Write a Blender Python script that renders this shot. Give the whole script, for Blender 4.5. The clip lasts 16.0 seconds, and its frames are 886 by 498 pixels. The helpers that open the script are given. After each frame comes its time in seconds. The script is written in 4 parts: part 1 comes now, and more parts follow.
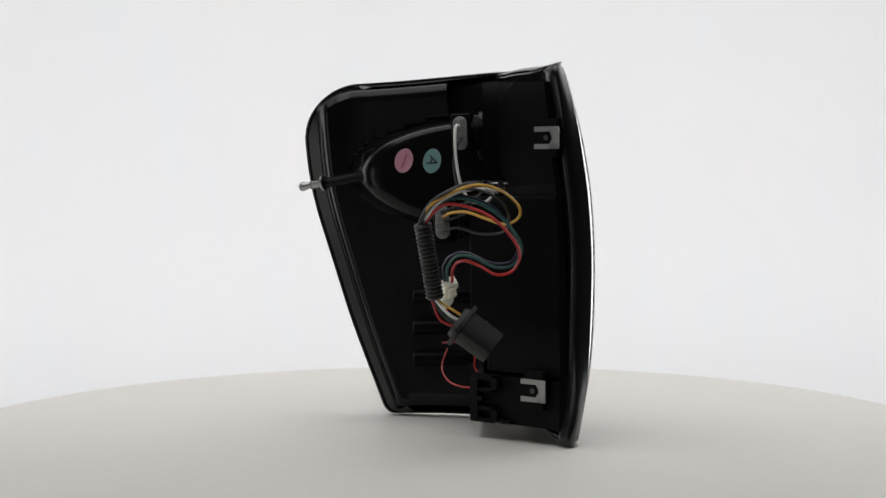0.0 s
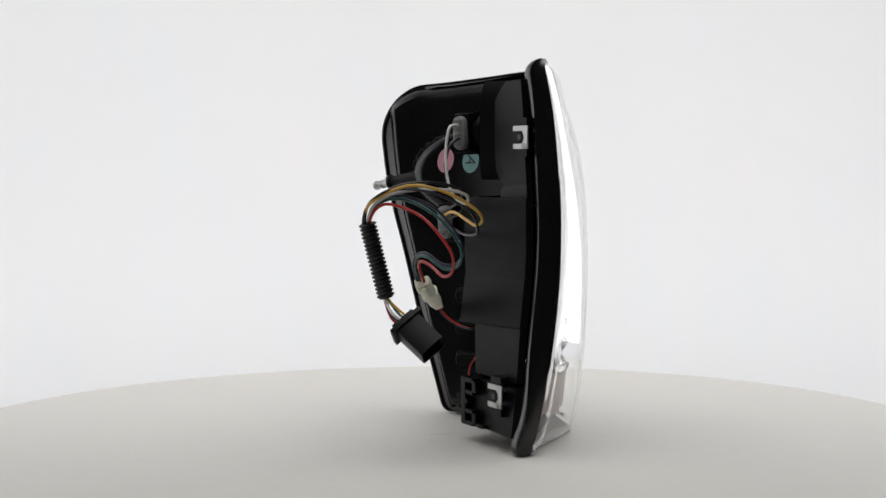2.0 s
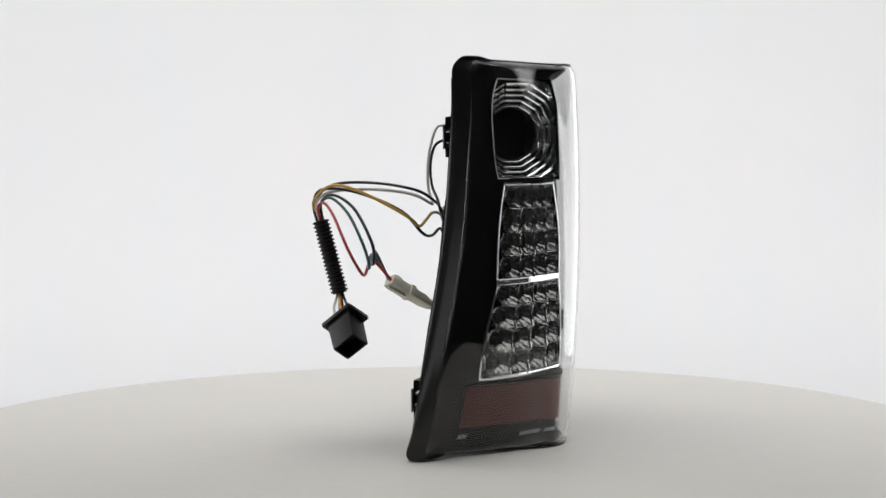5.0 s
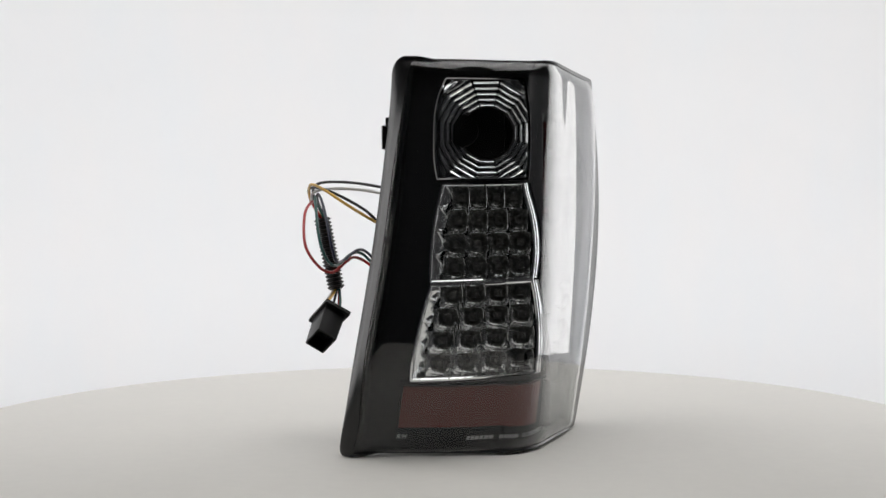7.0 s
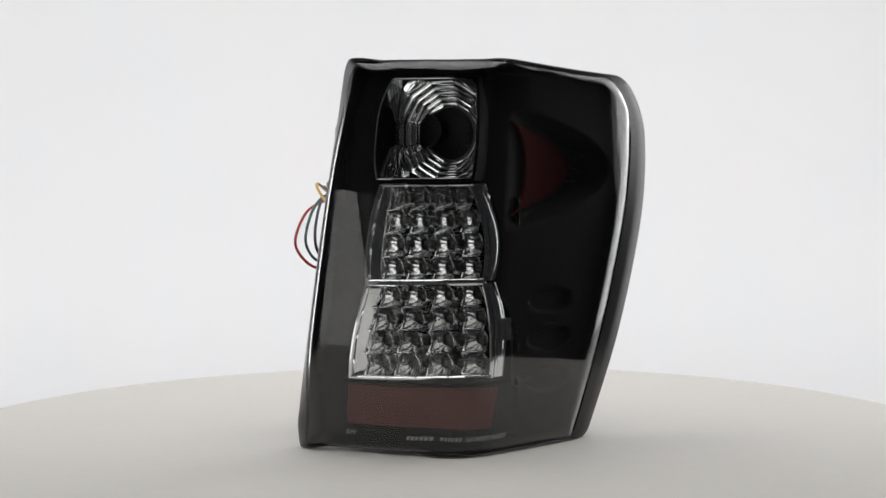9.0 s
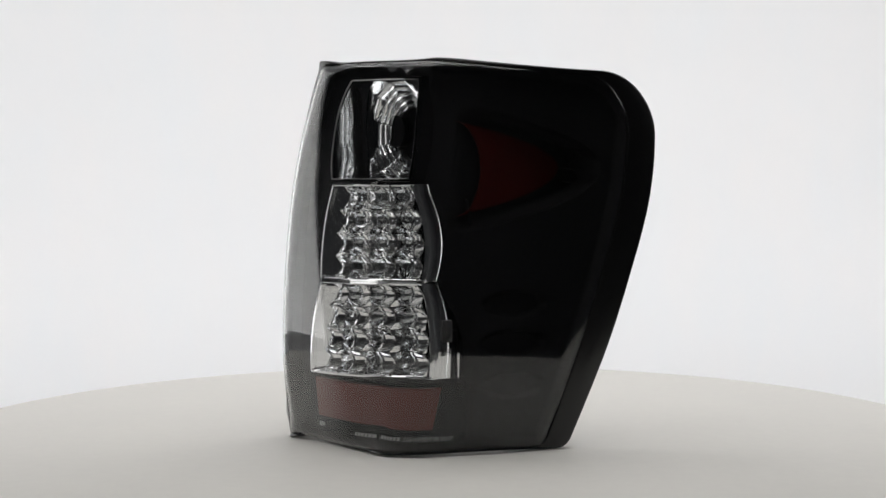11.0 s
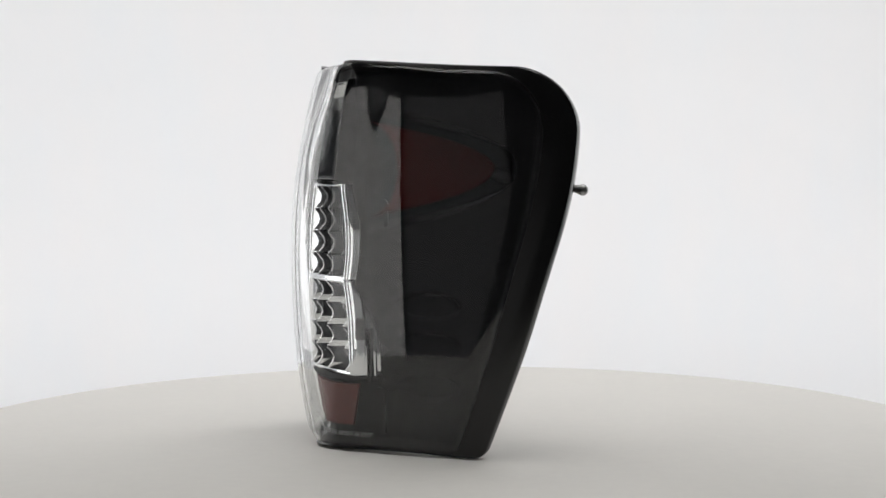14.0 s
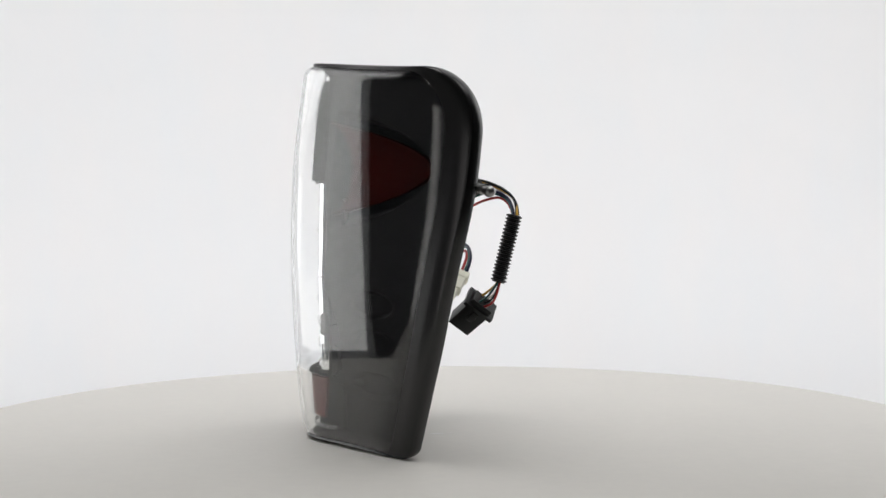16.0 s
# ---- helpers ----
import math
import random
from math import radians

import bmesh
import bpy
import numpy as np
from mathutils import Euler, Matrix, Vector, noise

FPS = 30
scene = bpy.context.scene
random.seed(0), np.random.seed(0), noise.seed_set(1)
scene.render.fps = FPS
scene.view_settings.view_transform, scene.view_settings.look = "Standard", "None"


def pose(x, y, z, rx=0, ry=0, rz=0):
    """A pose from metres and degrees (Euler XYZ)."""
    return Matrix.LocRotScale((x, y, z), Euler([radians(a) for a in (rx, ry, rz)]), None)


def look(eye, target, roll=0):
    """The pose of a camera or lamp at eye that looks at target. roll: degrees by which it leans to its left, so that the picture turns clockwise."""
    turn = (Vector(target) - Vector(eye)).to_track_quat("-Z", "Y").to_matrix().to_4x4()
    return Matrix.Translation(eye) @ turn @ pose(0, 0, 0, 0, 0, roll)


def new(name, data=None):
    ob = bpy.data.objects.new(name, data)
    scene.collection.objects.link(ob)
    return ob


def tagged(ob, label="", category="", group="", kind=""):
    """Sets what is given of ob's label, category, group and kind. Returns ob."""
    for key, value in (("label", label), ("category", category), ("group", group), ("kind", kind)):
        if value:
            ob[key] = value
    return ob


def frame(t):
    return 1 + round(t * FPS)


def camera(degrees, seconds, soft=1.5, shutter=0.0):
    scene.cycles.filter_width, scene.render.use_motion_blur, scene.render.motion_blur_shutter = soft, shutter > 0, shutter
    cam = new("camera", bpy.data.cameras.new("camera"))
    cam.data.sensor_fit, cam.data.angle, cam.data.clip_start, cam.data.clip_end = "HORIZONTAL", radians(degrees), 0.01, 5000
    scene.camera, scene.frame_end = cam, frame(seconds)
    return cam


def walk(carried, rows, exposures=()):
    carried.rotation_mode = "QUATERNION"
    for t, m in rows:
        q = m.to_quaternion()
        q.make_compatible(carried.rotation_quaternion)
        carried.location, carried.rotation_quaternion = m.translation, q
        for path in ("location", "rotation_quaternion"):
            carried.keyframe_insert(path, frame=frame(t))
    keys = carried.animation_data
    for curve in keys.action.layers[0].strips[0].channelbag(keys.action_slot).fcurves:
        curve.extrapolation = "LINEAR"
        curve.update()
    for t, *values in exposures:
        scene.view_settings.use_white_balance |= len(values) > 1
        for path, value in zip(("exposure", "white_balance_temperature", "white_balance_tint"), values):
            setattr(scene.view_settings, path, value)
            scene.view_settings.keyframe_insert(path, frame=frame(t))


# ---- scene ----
cam = camera(31.28, 16.0, soft=1.5)
EYE = (0.0, -1.7, 0.2957)
AIM = (0.00687, 0.0, 0.2008)
walk(cam, [(0, look(EYE, AIM, -0.353)), (16, look(EYE, AIM, -0.353))])

# ---- light ----
world = bpy.data.worlds.new("dim_studio")
scene.world = world
world.use_nodes = True
wbg = world.node_tree.nodes["Background"]
wbg.inputs["Color"].default_value = (0.93, 0.96, 1.0, 1)
wbg.inputs["Strength"].default_value = 0.05
scene.view_settings.exposure = 0.0


def area_lamp(name, eye, target, sx, sy, watts, colour=(1, 1, 1)):
    d = bpy.data.lights.new(name, "AREA")
    d.shape, d.size, d.size_y, d.energy, d.color = "RECTANGLE", sx, sy, watts, colour
    ob = new(name, d)
    ob.matrix_world = look(eye, target)
    return ob


area_lamp("overhead_softbox", (0.0, -0.25, 1.70), (0.0, -0.1, 0.0), 1.9, 1.5, 19, (1.0, 0.99, 0.97))
# two unseen fill lamps, added below and above to brighten the fabric wall
area_lamp("background_light", (0.0, 0.5, -0.55), (0.0, 2.0, 0.25), 2.2, 0.5, 15.5, (1.0, 0.985, 0.985))
area_lamp("background_top_light", (0.0, 0.3, 1.62), (0.0, 2.0, 0.55), 2.2, 0.4, 8, (1.0, 0.99, 0.99))
area_lamp("side_softbox", (-1.62, 0.63, 0.55), (0.0, 0.63, 0.45), 0.92, 1.5, 6.7, (1.0, 0.99, 0.98))
area_lamp("side_softbox", (1.385, 0.98, 0.55), (0.461, 0.597, 0.48), 1.22, 1.5, 7.8, (1.0, 0.99, 0.98))
area_lamp("front_softbox", (-1.32, -0.97, 0.0), (0.0, 0.0, 0.0), 0.47, 1.0, 1.7, (1.0, 0.98, 0.95))


# ---- materials ----
def node(nt, kind, **inputs):
    nd = nt.nodes.new(kind)
    for k, v in inputs.items():
        nd.inputs[k.replace("_", " ")].default_value = v
    return nd


def material(name, colour, rough=0.5, metal=0.0, vary=0.0, scale=60.0, bump=0.0, bump_scale=400.0, rough_vary=0.0,
             coat=0.0, transmission=0.0, ior=1.5, tint=None, spec=0.5, vscale=(1, 1, 1)):
    m = bpy.data.materials.new(name)
    m.use_nodes = True
    nt = m.node_tree
    b = nt.nodes["Principled BSDF"]
    b.inputs["Base Color"].default_value = (*colour, 1)
    b.inputs["Roughness"].default_value = rough
    b.inputs["Metallic"].default_value = metal
    b.inputs["Coat Weight"].default_value = coat
    b.inputs["Coat Roughness"].default_value = 0.08
    b.inputs["Transmission Weight"].default_value = transmission
    b.inputs["IOR"].default_value = ior
    b.inputs["Specular IOR Level"].default_value = spec
    tc = nt.nodes.new("ShaderNodeTexCoord")
    mp = nt.nodes.new("ShaderNodeMapping")
    mp.inputs["Scale"].default_value = vscale
    nt.links.new(tc.outputs["Object"], mp.inputs["Vector"])
    if vary > 0 or rough_vary > 0:
        n1 = node(nt, "ShaderNodeTexNoise", Scale=scale, Detail=5.0, Roughness=0.6)
        n2 = node(nt, "ShaderNodeTexNoise", Scale=scale * 9, Detail=3.0, Roughness=0.6)
        nt.links.new(mp.outputs["Vector"], n1.inputs["Vector"])
        nt.links.new(mp.outputs["Vector"], n2.inputs["Vector"])
        ad = nt.nodes.new("ShaderNodeMath")
        ad.operation = "ADD"
        nt.links.new(n1.outputs["Fac"], ad.inputs[0])
        nt.links.new(n2.outputs["Fac"], ad.inputs[1])
        if vary > 0:
            mr = node(nt, "ShaderNodeMapRange", From_Min=0.6, From_Max=1.4)
            nt.links.new(ad.outputs[0], mr.inputs["Value"])
            mx = nt.nodes.new("ShaderNodeMix")
            mx.data_type = "RGBA"
            c2 = tint or tuple(c * (1 - vary) for c in colour)
            c1 = tuple(min(1, c * (1 + vary)) for c in colour) if tint is None else colour
            mx.inputs["A"].default_value = (*c2, 1)
            mx.inputs["B"].default_value = (*c1, 1)
            nt.links.new(mr.outputs["Result"], mx.inputs["Factor"])
            nt.links.new(mx.outputs["Result"], b.inputs["Base Color"])
        if rough_vary > 0:
            m2 = node(nt, "ShaderNodeMapRange", From_Min=0.6, From_Max=1.4, To_Min=max(0.0, rough - rough_vary),
                      To_Max=rough + rough_vary)
            nt.links.new(ad.outputs[0], m2.inputs["Value"])
            nt.links.new(m2.outputs["Result"], b.inputs["Roughness"])
    if bump > 0:
        n3 = node(nt, "ShaderNodeTexNoise", Scale=bump_scale, Detail=4.0, Roughness=0.6)
        nt.links.new(mp.outputs["Vector"], n3.inputs["Vector"])
        bp = node(nt, "ShaderNodeBump", Strength=bump, Distance=0.001)
        nt.links.new(n3.outputs["Fac"], bp.inputs["Height"])
        nt.links.new(bp.outputs["Normal"], b.inputs["Normal"])
    return m


M_TABLE = material("matt_offwhite_board", (0.66, 0.645, 0.61), 0.62, vary=0.035, scale=7, rough_vary=0.06)
M_EDGE = material("board_edge", (0.62, 0.60, 0.56), 0.7, vary=0.05, scale=20)
M_CLOTH = material("white_studio_fabric", (0.885, 0.87, 0.868), 0.9, vary=0.02, scale=0.8, spec=0.2, tint=(0.835, 0.862, 0.885), vscale=(1, 1, 0.45))
M_ROOM = material("dim_room_paint", (0.10, 0.10, 0.105), 0.8, vary=0.08, scale=4)
M_RIM = material("black_satin_plastic", (0.0055, 0.0055, 0.006), 0.27, vary=0.05, scale=15)
M_HOUSING = material("black_moulded_plastic", (0.004, 0.004, 0.0044), 0.42, vary=0.1, scale=12, rough_vary=0.015, spec=0.07)
M_GLOSS = material("gloss_black_plastic", (0.005, 0.005, 0.0055), 0.17, vary=0.08, scale=12, spec=0.22)
M_BEZEL = material("black_bezel_plastic", (0.006, 0.006, 0.0065), 0.5, vary=0.06, scale=15, spec=0.05)
M_LENS = material("clear_lens_plastic", (0.985, 0.99, 0.99), 0.015, transmission=1.0, ior=1.43)
M_CHROME = material("vacuum_chrome", (0.86, 0.87, 0.88), 0.06, metal=1.0, rough_vary=0.02, scale=60, bump=0.02, bump_scale=300)
M_RED = material("dark_red_reflex", (0.10, 0.020, 0.017), 0.4, vary=0.1, scale=120, spec=0.2)
M_REDTRIM = material("red_reflector_trim", (0.036, 0.0030, 0.0024), 0.7, vary=0.2, scale=90, bump=0.25, bump_scale=500, spec=0.03)
M_STEEL = material("zinc_steel", (0.36, 0.36, 0.355), 0.36, metal=1.0, vary=0.15, scale=200, rough_vary=0.1)
M_DARK = material("dark_socket", (0.006, 0.006, 0.006), 0.5, vary=0.2, scale=50)
M_GREYCLOTH = material("grey_fabric", (0.28, 0.28, 0.28), 0.9, vary=0.04, scale=5)
M_CHIP = material("smoked_light_chip", (0.10, 0.10, 0.095), 0.18, vary=0.15, scale=300, coat=0.5)
M_CHIP2 = material("pale_light_chip", (0.62, 0.58, 0.40), 0.3, vary=0.1, scale=300)
M_LETTER = material("pale_raised_lettering", (0.30, 0.30, 0.30), 0.4, vary=0.1, scale=300)
M_DARKGREY = material("dark_grey_plastic", (0.06, 0.06, 0.06), 0.4, vary=0.2, scale=200)
M_PINK = material("pink_paper", (0.62, 0.30, 0.38), 0.55, vary=0.06, scale=120, bump=0.1)
M_TEAL = material("teal_paper", (0.20, 0.38, 0.38), 0.55, vary=0.06, scale=120, bump=0.1)
M_INK = material("black_ink", (0.012, 0.012, 0.012), 0.5, vary=0.1)
M_INK2 = material("rose_ink", (0.35, 0.09, 0.14), 0.5, vary=0.1)
M_SLEEVE = material("black_corrugated_plastic", (0.013, 0.013, 0.013), 0.38, vary=0.25, scale=200)
M_PLUG = material("black_plug_nylon", (0.007, 0.007, 0.0075), 0.40, vary=0.1, scale=40, spec=0.25)
M_NYLON = material("milky_nylon", (0.86, 0.85, 0.72), 0.42, vary=0.05, scale=120)
M_GREYPLUG = material("grey_plug_plastic", (0.20, 0.20, 0.20), 0.5, vary=0.12, scale=200)
M_GREYSEAL = material("dark_wire_seal", (0.10, 0.10, 0.10), 0.6, vary=0.15, scale=300)
M_SCUFF = material("pale_scuff", (0.72, 0.71, 0.70), 0.5, vary=0.08, scale=200)
WIRES = {"red": material("red_pvc", (0.46, 0.020, 0.018), 0.34, vary=0.12, scale=150), "green": material("green_pvc", (0.012, 0.085, 0.075), 0.34, vary=0.12, scale=150),
         "dark blue": material("dark_blue_pvc", (0.012, 0.016, 0.045), 0.34, vary=0.12, scale=150), "yellow": material("amber_pvc", (0.62, 0.36, 0.055), 0.34, vary=0.1, scale=150),
         "black": material("black_pvc", (0.010, 0.010, 0.012), 0.34, vary=0.15, scale=150), "white": material("grey_white_pvc", (0.66, 0.65, 0.63), 0.36, vary=0.08, scale=150)}


# ---- building ----
def mesh_of(bm, name, mats, smooth=True, angle=40):
    me = bpy.data.meshes.new(name)
    if smooth:
        lim = radians(angle)
        for f in bm.faces:
            f.smooth = True
        for e in bm.edges:
            if len(e.link_faces) == 2 and e.calc_face_angle(0) > lim:
                e.smooth = False
    bm.to_mesh(me)
    bm.free()
    for m in (mats if isinstance(mats, (list, tuple)) else [mats]):
        me.materials.append(m)
    return me


def part(name, bm, mat, parent=None, label="", smooth=True, angle=40):
    bmesh.ops.recalc_face_normals(bm, faces=bm.faces[:])
    ob = new(name, mesh_of(bm, name, mat, smooth, angle))
    if parent is not None:
        ob.parent = parent
    if label:
        tagged(ob, label)
    return ob


def grid_faces(bm, rows, close_u=False, close_v=False):
    """Quads over rows of vertices."""
    nr, nc = len(rows), len(rows[0])
    for i in range(nr if close_u else nr - 1):
        for j in range(nc if close_v else nc - 1):
            q = [rows[i][j], rows[(i + 1) % nr][j], rows[(i + 1) % nr][(j + 1) % nc], rows[i][(j + 1) % nc]]
            if len(set(q)) == 4:
                try:
                    bm.faces.new(q)
                except ValueError:
                    pass


def loft(bm, sections, cap=True):
    rows = [[bm.verts.new(p) for p in sec] for sec in sections]
    grid_faces(bm, rows, close_v=True)
    if cap:
        bm.faces.new(rows[0])
        bm.faces.new(rows[-1])
    return rows


def smoothstep(x):
    x = max(0.0, min(1.0, x))
    return x * x * (3 - 2 * x)


def catmull(points, n):
    """n+1 points along a smooth curve through the points, evenly by length."""
    P = [Vector(p) for p in points]
    P = [2 * P[0] - P[1]] + P + [2 * P[-1] - P[-2]]
    fine = []
    for i in range(1, len(P) - 2):
        p0, p1, p2, p3 = P[i - 1:i + 3]
        for k in range(10):
            t = k / 10
            fine.append(0.5 * ((2 * p1) + (p2 - p0) * t + (2 * p0 - 5 * p1 + 4 * p2 - p3) * t * t + (3 * p1 - p0 - 3 * p2 + p3) * t ** 3))
    fine.append(P[-2])
    acc = [0.0]
    for a, b in zip(fine, fine[1:]):
        acc.append(acc[-1] + (b - a).length)
    out, j = [], 0
    for i in range(n + 1):
        d = acc[-1] * i / n
        while j < len(acc) - 2 and acc[j + 1] < d:
            j += 1
        w = (d - acc[j]) / max(1e-9, acc[j + 1] - acc[j])
        out.append(fine[j].lerp(fine[j + 1], w))
    return out


# ---- the lamp's outer form: a plan curve from the inner flange (a=0) round the corner to the leading edge (a=1) ----
ZTOP, NA = 0.398, 96


def ease(z, z0, z1, values):
    """A smooth curve through evenly spaced values."""
    n = len(values) - 1
    f = max(0.0, min(1.0, (z - z0) / (z1 - z0))) * n
    i = min(n - 1, int(f))
    t = f - i
    p1, p2 = values[i], values[i + 1]
    p0, p3 = values[max(0, i - 1)], values[min(n, i + 2)]
    return 0.5 * (2 * p1 + (p2 - p0) * t + (2 * p0 - 5 * p1 + 4 * p2 - p3) * t * t + (3 * p1 - p0 - 3 * p2 + p3) * t ** 3)


def edge_a(z):
    k = max(0.0, 1 - z / 0.36)
    b = bulge(z)
    return Vector((0.149 + 0.65 * b - 0.008 * smoothstep((0.03 - z) / 0.03) + ease(z, 0, 0.4, (0.0015, -0.0075, -0.0062, -0.0085, -0.006)),
                   -0.033 - 0.059 * k ** 1.6 + ease(z, 0, 0.4, (-0.002, -0.0075, -0.0085, -0.008, -0.004)), 0))


def bulge(z):
    return -0.032 * abs((z - 0.15) / 0.25) ** 2.3 if z > 0.15 else -0.034 * ((0.15 - z) / 0.15) ** 2.3 * 0.45


def side_y(x, z):
    """The side face: one gently bowed plan at every height, tucked in a little towards the foot."""
    return 0.1135 + 0.225 * (0.108 - x) + 0.0075 * (1 - ((x + 0.026) / 0.134) ** 2) - 0.17 * (z - 0.27) ** 2


def edge_b(z):
    soft = 0.03 * math.log(1 + math.exp((0.235 - z) / 0.03))
    x = -0.160 + 0.40 * soft + ease(z, 0, 0.4, (0.001, 0.003, 0.008, 0.0, -0.005))
    return Vector((x, side_y(x, z) + ease(z, 0, 0.4, (-0.002, 0.001, 0.002, -0.002, -0.009)), 0))


def plan(z):
    a, b = edge_a(z), edge_b(z)
    d = bulge(z) + ease(z, 0, 0.4, (-0.004, -0.0016, 0.0018, 0.0020, -0.0036))
    top = smoothstep((z - 0.29) / 0.11)
    y1 = a.y + 0.014
    mx = 0.100 + 0.6 * d
    pts = [a, (0.161 + d * 0.9 + 0.003 * top, y1, 0), (0.1615 + d + 0.003 * top, y1 + 0.018, 0), (0.1535 + d + 0.001 * top, 0.027, 0),
           (0.1415 + d - 0.007 * top, 0.064, 0), (0.1300 + 0.85 * d - 0.008 * top, 0.088, 0)]
    for k in (0.0, 0.25, 0.5, 0.75):
        x = mx + (b.x - mx) * k
        pts.append((x, side_y(x, z), 0))
    pts.append(b)
    return pts


PLANS = {}


def skin(a, z):
    """Point of the outer form."""
    g = z * 500
    key = math.floor(g)
    for k in (key, key + 1):
        if k not in PLANS:
            PLANS[k] = catmull(plan(k / 500), NA)
    f = max(0.0, min(1.0, a)) * NA
    i = min(NA - 1, int(f))
    p, q = (PLANS[k][i].lerp(PLANS[k][i + 1], f - i) for k in (key, key + 1))
    p = p.lerp(q, g - key)
    return Vector((p.x, p.y, z))


def skin_normal(a, z):
    e = 0.012
    za, zb = max(0.0, z - 0.004), min(ZTOP, z + 0.004)
    du = skin(min(1, a + e), z) - skin(max(0, a - e), z)
    dv = skin(a, zb) - skin(a, za)
    return du.cross(dv).normalized()


def inset(a, z, d):
    """Point d metres behind the outer form."""
    return skin(a, z) - d * skin_normal(a, z)


def z_high(a, drop=0.0):
    d = (1 - a) * 0.41
    z = ZTOP + 0.002 - 0.0145 * smoothstep((a - 0.22) / 0.72) - drop
    r = 0.066
    if d < r:
        z -= r - math.sqrt(r * r - (r - d) ** 2)
    d = a * 0.41
    r = 0.018 if drop == 0 else 0.014
    if d < r:
        z -= r - math.sqrt(r * r - (r - d) ** 2)
    return z


def z_low(a, rise=0.0):
    d = min(a, 1 - a) * 0.41
    r = 0.010
    return 0.0006 + 0.002 * smoothstep((a - 0.3) / 0.3) * (1 - smoothstep((a - 0.8) / 0.2)) + rise + (r - math.sqrt(r * r - (r - d) ** 2) if d < r else 0)


def border(a0, a1, drop, rise, na=90, nz=60):
    """Closed loop of (a, z) round a field of the form."""
    def hi(a):
        return z_high((a - a0) / (a1 - a0), drop)

    def lo(a):
        return z_low((a - a0) / (a1 - a0), rise)
    span = [a0 + (a1 - a0) * 0.5 * (1 - math.cos(math.pi * i / na)) for i in range(na + 1)]
    loop = [(a, lo(a)) for a in span]
    z0, z1 = lo(a1), hi(a1)
    loop += [(a1, z0 + (z1 - z0) * i / nz) for i in range(1, nz)]
    loop += [(a, hi(a)) for a in reversed(span)]
    z0, z1 = hi(a0), lo(a0)
    loop += [(a0, z0 + (z1 - z0) * i / nz) for i in range(1, nz)]
    return loop


def field(bm, a0, a1, drop, rise, depth, na=80, nz=80, keep=None):
    """A sheet over a field of the form; depth(a, z, da, dz) metres behind it. Returns rows of vertices."""
    rows = []
    for i in range(na + 1):
        s = i / na
        a = a0 + (a1 - a0) * s
        lo, hi = z_low(s, rise), z_high(s, drop)
        row = []
        for j in range(nz + 1):
            z = lo + (hi - lo) * j / nz
            row.append(bm.verts.new(inset(a, z, depth(a, z, s, j / nz))))
        rows.append(row)
    for i in range(na):
        for j in range(nz):
            c = (rows[i][j].co + rows[i + 1][j + 1].co) / 2
            if keep is None or keep(c):
                bm.faces.new((rows[i][j], rows[i + 1][j], rows[i + 1][j + 1], rows[i][j + 1]))
    return rows


# ---- setting: fabric sweep, board, dim room ----
def build_setting():
    # fabric wall, open towards the camera
    bm = bmesh.new()
    rows = []
    R, n = 1.9, 72
    for z, r in [(-0.9, R), (0.0, R), (0.8, R), (1.35, R), (1.6, R - 0.06), (1.72, R - 0.2), (1.76, R - 0.45), (1.77, 1.1)]:
        row = []
        for i in range(n + 1):
            w = radians(9 + 169 * i / n)
            f = 0.006 * math.sin(w * 23) + 0.004 * math.sin(w * 41 + 1)
            row.append(bm.verts.new(((r + f) * math.cos(w), 0.1 + (r + f) * math.sin(w), z)))
        rows.append(row)
    grid_faces(bm, rows)
    ob = part("backdrop", bm, M_CLOTH)
    md = ob.modifiers.new("thickness", "SOLIDIFY")
    md.thickness, md.offset = 0.003, 1
    tagged(ob, "white studio fabric hung in a curve behind the board", "backdrop", kind="structure")
    for name, w0, w1, z1, mat, label in (("studio_flat", -132.5, -116, 0.50, M_GREYCLOTH, "grey fabric flat beside the set"),):
        bm = bmesh.new()
        rows = []
        for k in range(9):
            w = radians(w0 + (w1 - w0) * k / 8)
            c = Vector((1.7 * math.cos(w), 0.1 + 1.7 * math.sin(w), 0))
            o = c.normalized() * 0.02
            rows.append([bm.verts.new(c + Vector((0, 0, -0.9))), bm.verts.new(c + Vector((0, 0, z1))), bm.verts.new(c + o + Vector((0, 0, z1))), bm.verts.new(c + o + Vector((0, 0, -0.9)))])
        grid_faces(bm, rows, close_v=True)
        bm.faces.new(rows[0])
        bm.faces.new(rows[-1])
        tagged(part(name, bm, mat), label, "flat", kind="structure")
    # room
    for name, lo, hi in (("wall_south", (-3.2, -3.6, -0.9), (3.2, -3.5, 2.6)), ("wall_north", (-3.2, 2.4, -0.9), (3.2, 2.5, 2.6)),
                         ("wall_west", (-3.3, -3.5, -0.9), (-3.2, 2.4, 2.6)), ("wall_east", (3.2, -3.5, -0.9), (3.3, 2.4, 2.6)),
                         ("floor", (-3.2, -3.5, -1.0), (3.2, 2.4, -0.9)), ("ceiling", (-3.2, -3.5, 2.6), (3.2, 2.4, 2.7))):
        bm = bmesh.new()
        bmesh.ops.create_cube(bm, size=1)
        lo, hi = Vector(lo), Vector(hi)
        for v in bm.verts:
            v.co = Vector([lo[k] + (v.co[k] + 0.5) * (hi[k] - lo[k]) for k in range(3)])
        tagged(part(name, bm, M_ROOM, smooth=False), "plain dark painted studio room", "room", kind="structure")


